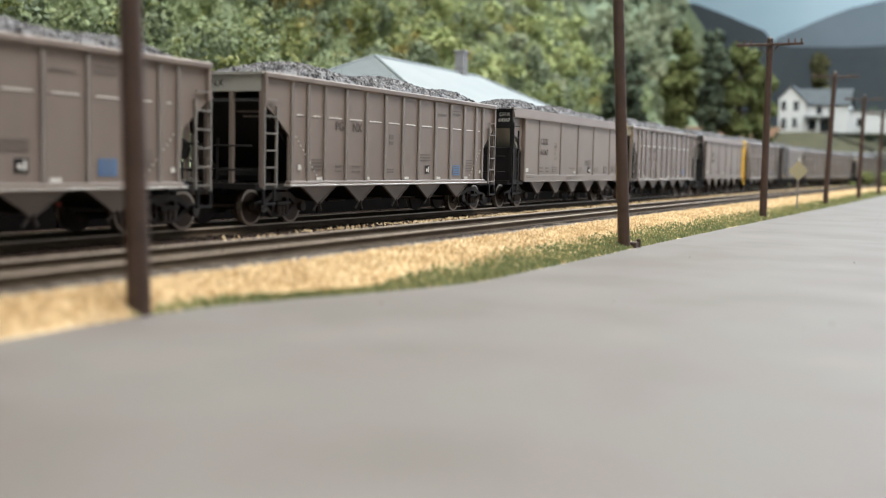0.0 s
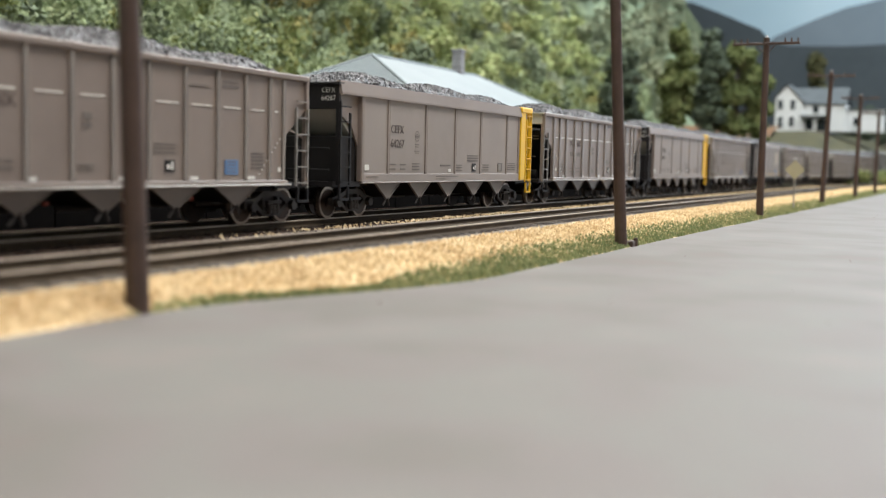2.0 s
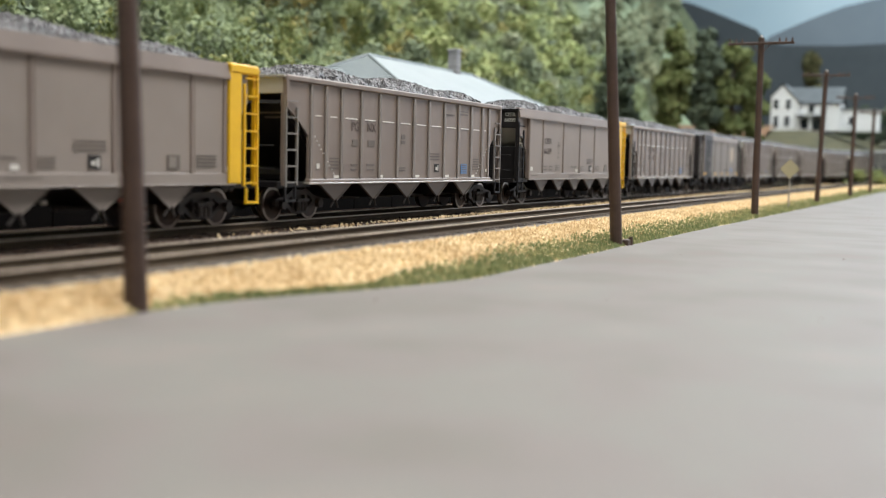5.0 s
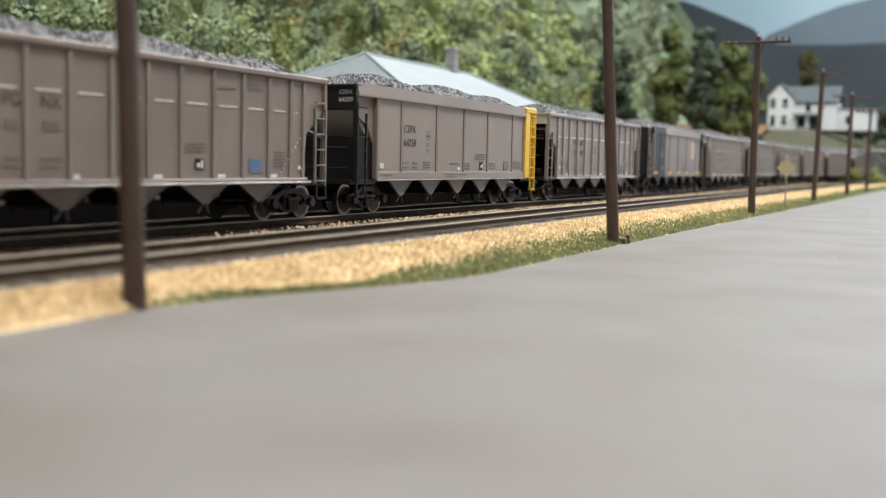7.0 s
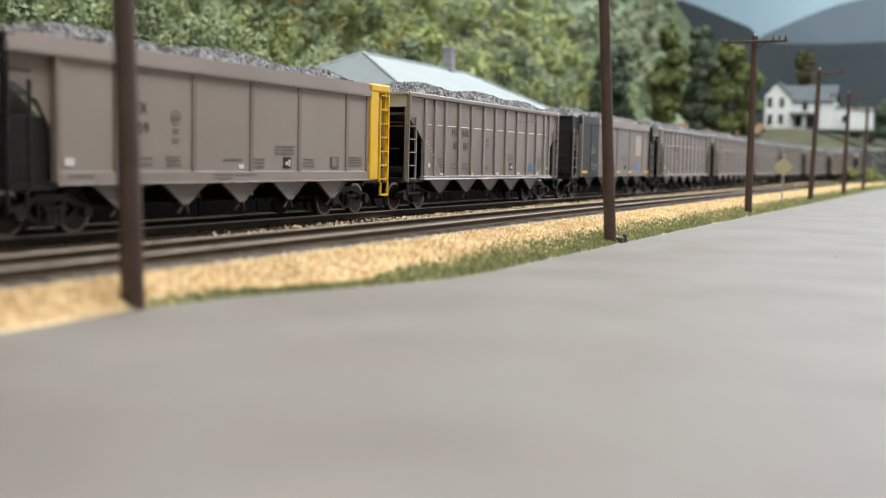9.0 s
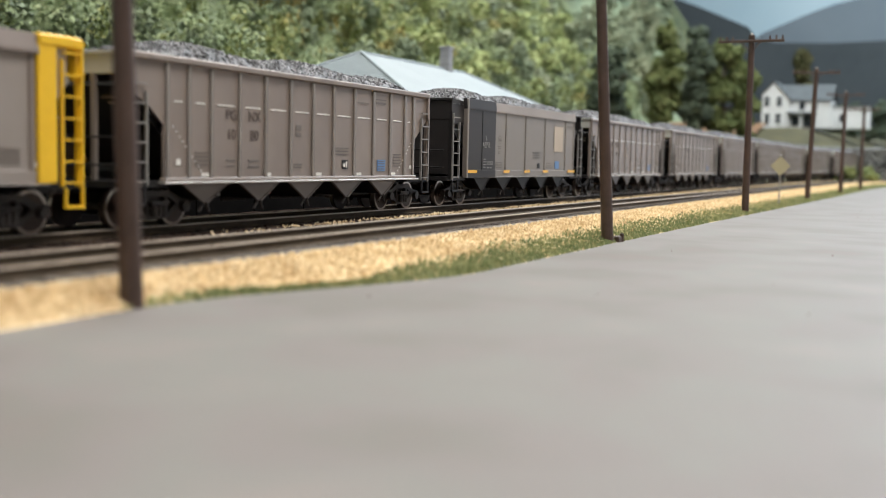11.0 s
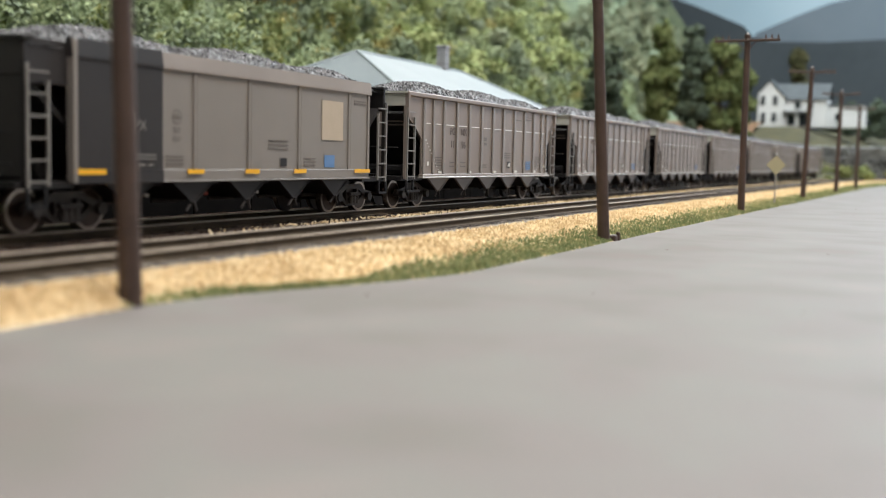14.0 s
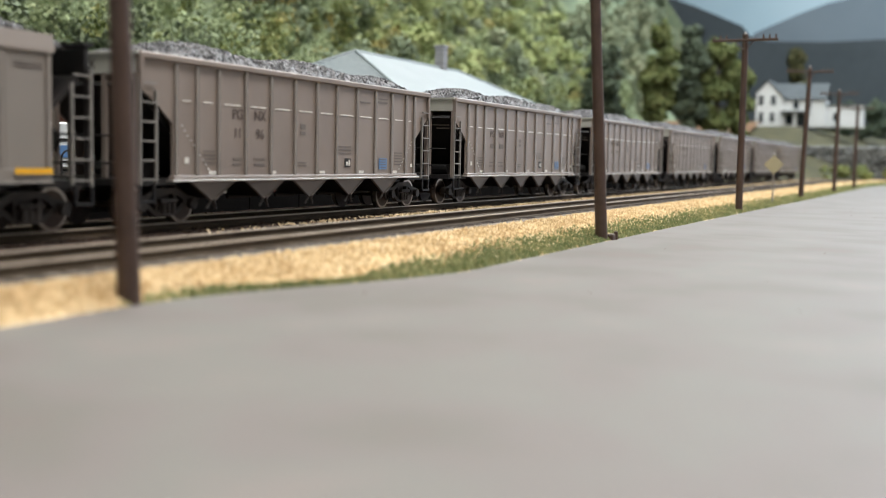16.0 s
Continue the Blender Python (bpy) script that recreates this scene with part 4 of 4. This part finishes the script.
part("roof", SL([(-3, 2.75), (0, 3.1), (3, 2.75), (3, 2.9), (0, 3.25), (-3, 2.9)], "x", -8.4, 8.4), M_houseroof, shed)


# ---- farmhouse on the bank ----
def farmhouse():
    root = tagged(empty("farmhouse", 192, 24, 7.6), "white two-storey farmhouse with a dark green-grey roof on the bank", "house")
    H = 4.8
    part("wall", SL([(-2.6, 0), (1.8, 0), (1.8, H + 0.75), (0, H + 2.7), (-2.6, H)], "x", -4.0, 4.0), M_house, root)
    root.matrix_basis = at(190, 27.7, 8.2, 0)
    part("roof", SL([(-2.9, H - 0.28), (0, H + 2.85), (2.05, H + 0.62), (2.05, H + 0.85), (0, H + 3.1), (-2.9, H - 0.05)], "x", -4.25, 4.25), M_houseroof, root)
    part("wing", B((-3.2, 4.0, -9.2, -2.6, 0, 4.6)), M_house, root)
    part("wing_roof", SL([(-3.5, 4.4), (0.4, 7.2), (4.3, 4.4), (4.3, 4.6), (0.4, 7.45), (-3.5, 4.6)], "y", -9.5, -0.2), M_houseroof, root)
    part("annex", B((-2.0, 3.0, -15.0, -9.2, 0, 3.6)), M_house, root)
    part("annex_roof", B((-2.3, 3.3, -15.3, -9.2, 3.6, 3.8)), M_houseroof, root)
    for y, z in ((-1.0, 3.6), (1.0, 3.6), (-0.9, 0.8), (0.9, 0.8)):
        w = part("window", B((-4.08, -3.98, y - 0.5, y + 0.5, z - 0.1, z + 1.6)), M_trim, root)
        part("pane", B((-4.11, -4.07, y - 0.40, y + 0.40, z, z + 0.7), (-4.11, -4.07, y - 0.40, y + 0.40, z + 0.8, z + 1.5)), M_pane, w)
    for y, z in ((-6.6, 3.0), (-4.6, 3.0), (-11.0, 1.0)):
        w = part("window", B((-3.28, -3.18, y - 0.5, y + 0.5, z - 0.1, z + 1.4)), M_trim, root)
        part("pane", B((-3.31, -3.27, y - 0.42, y + 0.42, z, z + 1.3)), M_pane, w)
    porch = part("porch", B((-4.6, -3.2, -6.9, -2.3, -0.2, 0.05)), M_ladder, root)
    part("porch_roof", B((-4.8, -3.2, -7.0, -2.25, 2.35, 2.55)), M_houseroof, porch)
    part("porch_opening", B((-3.26, -3.19, -6.3, -4.9, 0, 2.2), (-3.26, -3.19, -4.2, -3.0, 0.3, 2.1)), M_pane, porch)
    for y in (-6.8, -4.6, -2.4):
        part("porch_post", B((-4.7, -4.58, y - 0.07, y + 0.07, 0, 2.4)), M_trim, porch)
    part("step", B((-5.0, -4.5, -4.9, -3.9, -0.3, -0.1)), M_stone, porch)
    return root


farmhouse()
bank = sheet("bank", steps(120, 300, 3), lambda x: (18 - max(0, x - 130) * 0.2, 60), lambda x, y, k: -0.4 + (8.4 if x > 178 else max(0, x - 140) / 38 * 8.4) * min(1, k * 3.5) ** 0.7, M_meadow, 0.35, n=24)
tagged(bank, "olive grassy bank rising to the farmhouse", "hillside", kind="structure")
soil = sheet("soil_bank", steps(138, 184, 2), lambda x: (27.5, 46), lambda x, y, k: 1.0 + min(1, max(0, x - 138) / 40) * 7.6, M_soil, 0.4, n=10)
tagged(soil, "rust-brown bare soil on the bank", "hillside", kind="structure")


def stone_wall():
    root = tagged(empty("stone_wall", 166, 14, 0), "grey rubble retaining wall below the farmhouse bank", "retaining wall", kind="structure")
    r = np.random.default_rng(8)
    part("wall_core", B((0.4, 4.0, -22, 10, -1, 4.6)), M_stone, root)
    shapes = []
    for v in range(5):
        bm = bmesh.new()
        bmesh.ops.create_icosphere(bm, subdivisions=1, radius=0.62)
        for p in bm.verts:
            p.co = Vector((p.co.x * 0.8, p.co.y * r.uniform(0.8, 1.2), p.co.z * r.uniform(0.7, 1.0))) * r.uniform(0.85, 1.1)
        shapes.append(part("stone", bm, M_stone, root))
    for i, s in enumerate(shapes):
        s.matrix_basis = at(0.3, -20 + i, 0.2)
    for row in range(7):
        for col in range(36):
            o = shapes[(row * 7 + col * 3) % 5].copy()
            scene.collection.objects.link(o)
            o.matrix_basis = at(0.25 + r.uniform(-0.15, 0.25), -21.5 + col * 0.88 + (row % 2) * 0.44 + r.uniform(-0.1, 0.1), 0.1 + row * 0.7, r.uniform(0, 360))
    return root


stone_wall()


# ---- trees ----
def leaf_cloud(name, blobs, n, size, material, parent=None, seed=1):
    """Small bent leaf clumps scattered through the shells of several blobs (x, y, z, rx, rz)."""
    r = np.random.default_rng(seed)
    weights = np.array([b[3] ** 2 * b[4] for b in blobs])
    pick = r.choice(len(blobs), size=n, p=weights / weights.sum())
    b = np.array(blobs)[pick]
    d = r.normal(size=(n, 3))
    d /= np.linalg.norm(d, axis=1)[:, None]
    rad = r.uniform(0.55, 1.08, n)[:, None]
    c = b[:, :3] + d * rad * np.c_[b[:, 3], b[:, 3], b[:, 4]]
    u = r.normal(size=(n, 3))
    u /= np.linalg.norm(u, axis=1)[:, None]
    v = np.cross(u, d + 0.4 * r.normal(size=(n, 3)))
    v /= np.linalg.norm(v, axis=1)[:, None] + 1e-6
    w = np.cross(u, v)
    s = (size * r.uniform(0.5, 1.3, n))[:, None]
    verts = np.stack([c - u * s, c + v * s * 0.7 + w * s * 0.25, c + u * s, c - v * s * 0.7 + w * s * 0.25], 1).reshape(-1, 3)
    faces = [(4 * i, 4 * i + 1, 4 * i + 2, 4 * i + 3) for i in range(n)]
    return raw(name, verts, faces, material, parent)


def tree(x, y, z, height, spread, material, label, seed, conical=False, n=7500):
    root = tagged(empty("tree", x, y, z), label, "tree", "model trees")
    r = random.Random(seed)
    bm = bmesh.new()
    rod(bm, (0, 0, -0.3), (0, 0, height * 0.5), spread * 0.11, spread * 0.07)
    rod(bm, (0, 0, height * 0.5), (0.1, 0.1, height * 0.92), spread * 0.07, 0.03)
    for k in range(7):
        a, h = r.uniform(0, 6.28), height * r.uniform(0.2, 0.75)
        rod(bm, (0, 0, h), (math.cos(a) * spread * 0.7, math.sin(a) * spread * 0.7, h + height * 0.12), spread * 0.04, 0.02, seg=6)
    part("trunk", bm, M_bark, root)
    blobs = []
    for k in range(44):
        h = r.uniform(0.04, 0.95)
        w = spread * ((1.05 - h) if conical else (0.62 + 0.42 * math.sin(math.pi * min(1, h * 0.9 + 0.08)))) * 0.75
        a = r.uniform(0, 6.28)
        q = r.uniform(0.2, 0.8) * w
        blobs.append((math.cos(a) * q, math.sin(a) * q, h * height, w * r.uniform(0.35, 0.6), height * r.uniform(0.05, 0.10)))
    leaf_cloud("crown", blobs, n, 0.34, material, root, seed)
    return root


for i, (x, y, z, h, w, m, lab, con) in enumerate((
        (150, 36.9, 4.5, 17.0, 3.4, M_leaft, "tall yellow-green broadleaf model tree", False),
        (152, 33.2, 4.5, 16.8, 3.1, M_leafd, "tall dark green slender model tree", False),
        (154, 29.8, 4.6, 14.5, 3.6, M_leaft, "yellowish-green model tree beside a darker one", False),
        (158, 27.6, 4.6, 12.0, 2.8, M_leaft, "dark green model tree near the farmhouse", False),
        (140, 42.5, 2.5, 14.5, 4.2, M_leafd, "dark green model tree by the hazy hill", False),
        (205, 25.2, 7.6, 15.5, 2.8, M_leafb, "brownish olive tree behind the farmhouse roof", False))):
    tree(x, y, z, h, w, m, lab, 20 + i, con)


def wood(name, label, count, xr, yr, hill, material, size, seed, per=420):
    """A wooded slope: many crowns as one object, with an uneven top and gaps."""
    r = np.random.default_rng(seed)
    blobs = []
    for i in range(count):
        x, k = r.uniform(*xr), r.random()
        y = yr[0] + (yr[1] - yr[0]) * k
        base = hill(x, y)
        h, w = r.uniform(4.5, 8.5), r.uniform(1.3, 2.4)
        for q in range(6):
            a = r.uniform(0, 6.28)
            blobs.append((x + math.cos(a) * w * 0.5, y + math.sin(a) * w * 0.5, base + h * r.uniform(0.25, 1.0), w * r.uniform(0.35, 0.7), w * r.uniform(0.35, 0.7)))
    return tagged(leaf_cloud(name, blobs, count * per, size, material, None, seed), label, "woods", kind="stuff")


def hill(x, y):
    return max(0, y - 41) * (0.62 + max(0, x - 70) * 0.006)


# floor coloured darker than the crowns to stand for shade between them
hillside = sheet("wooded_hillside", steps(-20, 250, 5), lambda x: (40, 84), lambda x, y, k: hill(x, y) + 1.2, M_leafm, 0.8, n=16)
tagged(hillside, "floor of the wooded hillside, shade put into its darker green", "hillside", kind="structure")
wood("hillside_woods", "green broadleaf woods covering the hillside", 360, (15, 165), (41, 74), hill, M_leaf, 0.20, 41)
wood("pale_woods", "yellow-green trees among the hillside woods", 110, (30, 160), (41, 70), hill, M_leafy, 0.20, 42)
wood("dark_woods", "dark green trees among the hillside woods", 110, (15, 170), (42, 70), hill, M_leafm, 0.26, 43)
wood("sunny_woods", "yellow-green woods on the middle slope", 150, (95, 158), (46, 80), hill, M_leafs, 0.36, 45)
wood("ochre_woods", "few ochre autumn trees on the slope", 26, (80, 150), (44, 72), hill, M_leafo, 0.26, 46)
wood("hazy_woods", "grey-green woods on the far slope, haze put into the leaf colour", 330, (112, 245), (48, 83), hill, M_leafh, 0.42, 44)
bushes = []
r_ = np.random.default_rng(77)
for i in range(40):
    x, y = r_.uniform(150, 164), r_.uniform(2, 22)
    bushes.append((x, y, r_.uniform(0, 1.2), r_.uniform(0.5, 1.1), r_.uniform(0.4, 0.9)))
hedge = [(r_.uniform(208, 216), r_.uniform(3, 21), r_.uniform(7.5, 13.0), r_.uniform(0.9, 1.7), r_.uniform(0.9, 1.6)) for i in range(70)]
tagged(leaf_cloud("dark_hedge", hedge, 9000, 0.34, M_leafd, None, 15), "dark green thicket behind the farmhouse annex", "bushes", kind="stuff")
tagged(leaf_cloud("wall_bushes", bushes, 5000, 0.22, M_leafy, None, 5), "low bushes at the foot of the stone wall", "bushes", kind="stuff")

# ---- painted backdrop and the room ----
backdrop = tagged(empty("backdrop"), "painted backdrop of sky and blue-grey mountains", "backdrop", kind="structure")
part("painted_sky", B((302, 303, -24, 110, -5, 130)), M_sky, backdrop)
part("painted_sky", B((-60, 303, 110, 111, -5, 130)), M_sky, backdrop)
part("far_mountain", SL([(51, 33), (49.2, 37.5), (44.4, 39.5), (37.8, 42.2), (30.5, 44.8), (20, 47), (5, 50), (-14, 42), (-22, 33)], "x", 301, 301.5), M_far, backdrop)
part("near_ridge", SL([(110, 0), (110, 62), (92, 55), (80, 49.5), (71, 47.5), (66, 45.5), (60.7, 43.2), (57, 41.5), (52.4, 39.5), (50, 36.5), (45, 35), (30, 34.5), (10, 35), (-10, 30), (-22, 14), (-24, 0)], "x", 300, 300.5), M_near, backdrop)
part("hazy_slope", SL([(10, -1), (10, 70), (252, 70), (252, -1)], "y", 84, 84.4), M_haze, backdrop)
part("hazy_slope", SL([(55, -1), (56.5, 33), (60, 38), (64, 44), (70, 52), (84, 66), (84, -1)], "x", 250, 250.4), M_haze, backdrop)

room = tagged(part("room_wall", B((-1.6 / S, -1.55 / S, -2.2 / S, 1.35 / S, -1.1 / S, 1.35 / S), (3.6 / S, 3.65 / S, -2.2 / S, 1.35 / S, -1.1 / S, 1.35 / S), (-1.55 / S, 3.6 / S, -2.25 / S, -2.2 / S, -1.1 / S, 1.35 / S), (-1.55 / S, 3.6 / S, 1.35 / S, 1.4 / S, -1.1 / S, 1.35 / S)), M_wall), "plain off-white walls of the layout room", "wall", kind="structure")
tagged(part("floor", B((-1.6 / S, 3.65 / S, -2.2 / S, 1.4 / S, -1.15 / S, -1.1 / S)), M_bench), "dark floor of the layout room", "floor", kind="structure")
tagged(part("ceiling", B((-1.6 / S, 3.65 / S, -2.2 / S, 1.4 / S, 1.35 / S, 1.4 / S)), M_wall), "plain white ceiling of the layout room", "ceiling", kind="structure")

window = tagged(empty("window_1"), "white-framed daylight window beside the backdrop", "window", kind="structure")
wx, wy, wz = 3.52 / S, -0.72 / S, 0.40 / S
for dy in (-0.54, 0.0, 0.54):
    part("window_frame", B((wx, wx + 4, wy + (dy - 0.03) / S, wy + (dy + 0.03) / S, wz - 0.5 / S, wz + 0.5 / S), bevel=0.3), M_trim, window)
for dz in (-0.48, 0.48):
    part("window_frame", B((wx + 0.3, wx + 3.7, wy - 0.56 / S, wy + 0.56 / S, wz + (dz - 0.03) / S, wz + (dz + 0.03) / S), bevel=0.3), M_trim, window)
for dy in (-0.27, 0.27):
    part("pane", B((wx + 1.8, wx + 2.2, wy + (dy - 0.24) / S, wy + (dy + 0.24) / S, wz - 0.45 / S, wz + 0.45 / S)), M_pane, window)

# ---- ties: the near stretch piece by piece, the rest joined ----
tie_mesh = None
for root, centre in ((siding, SIDING), (main, MAIN)):
    rest = bmesh.new()
    for i in range(420):
        x = 4 + i * 0.52
        px, py, a = on_track(x, centre)
        if i < 150:
            if tie_mesh is None:
                bm = bmesh.new()
                box(bm, -0.115, 0.115, -1.3, 1.3, -0.32, -0.165, bevel=0.015)
                t = part("tie", bm, M_tie, root)
                tie_mesh = t.data
            else:
                t = new("tie", tie_mesh)
                t.parent = root
            t.matrix_basis = at(px, py, -0.01 + random.uniform(-0.012, 0.0), a + random.uniform(-0.8, 0.8))
        elif x < 190:
            box(rest, px - 0.115, px + 0.115, py - 1.3, py + 1.3, -0.32, -0.17)
    tagged(part("far_ties", rest, M_tie, root), kind="stuff")


LAG = ((0, -0.435), (2, -0.19), (4, 0.097), (6.5, 0.53), (9, 0.49), (11.5, 0.28), (14, 0.17), (16, 0.125))


# ribbed cars coupled to one another stand a little wider apart
SLACK = {-1: -0.76, 0: -0.31, 1: -0.5, 2: -0.4, 3: -0.5, 4: -0.27, 5: -0.22, 6: -0.2, 7: 0.2, 8: 0.6, 9: 1.0, 10: 1.4, 11: 1.8, 12: 2.2}


def travelled(t):
    """How far the train has come at t: nearly steady, a little slower at first."""
    return SPEED * t - float(np.interp(t, [a for a, _ in LAG], [b for _, b in LAG]))


def motions():
    times = [i * 0.5 for i in range(33)]
    for k, car in cars:
        rows = []
        for t in times:
            x, y, a = on_track(FIRST + PITCH * k - travelled(t) + SLACK.get(k, 0.0), MAIN)
            rows.append((t, at(x, y, 0, a)))
        walk(car, rows)
        if k > 8:
            continue
        for w in wheels_of(car):
            base = w.matrix_basis.copy()
            walk(w, [(i * 0.1, base @ pose(0, 0, 0, 0, -math.degrees(travelled(i * 0.1) / 0.457), 0)) for i in range(161)])


motions()
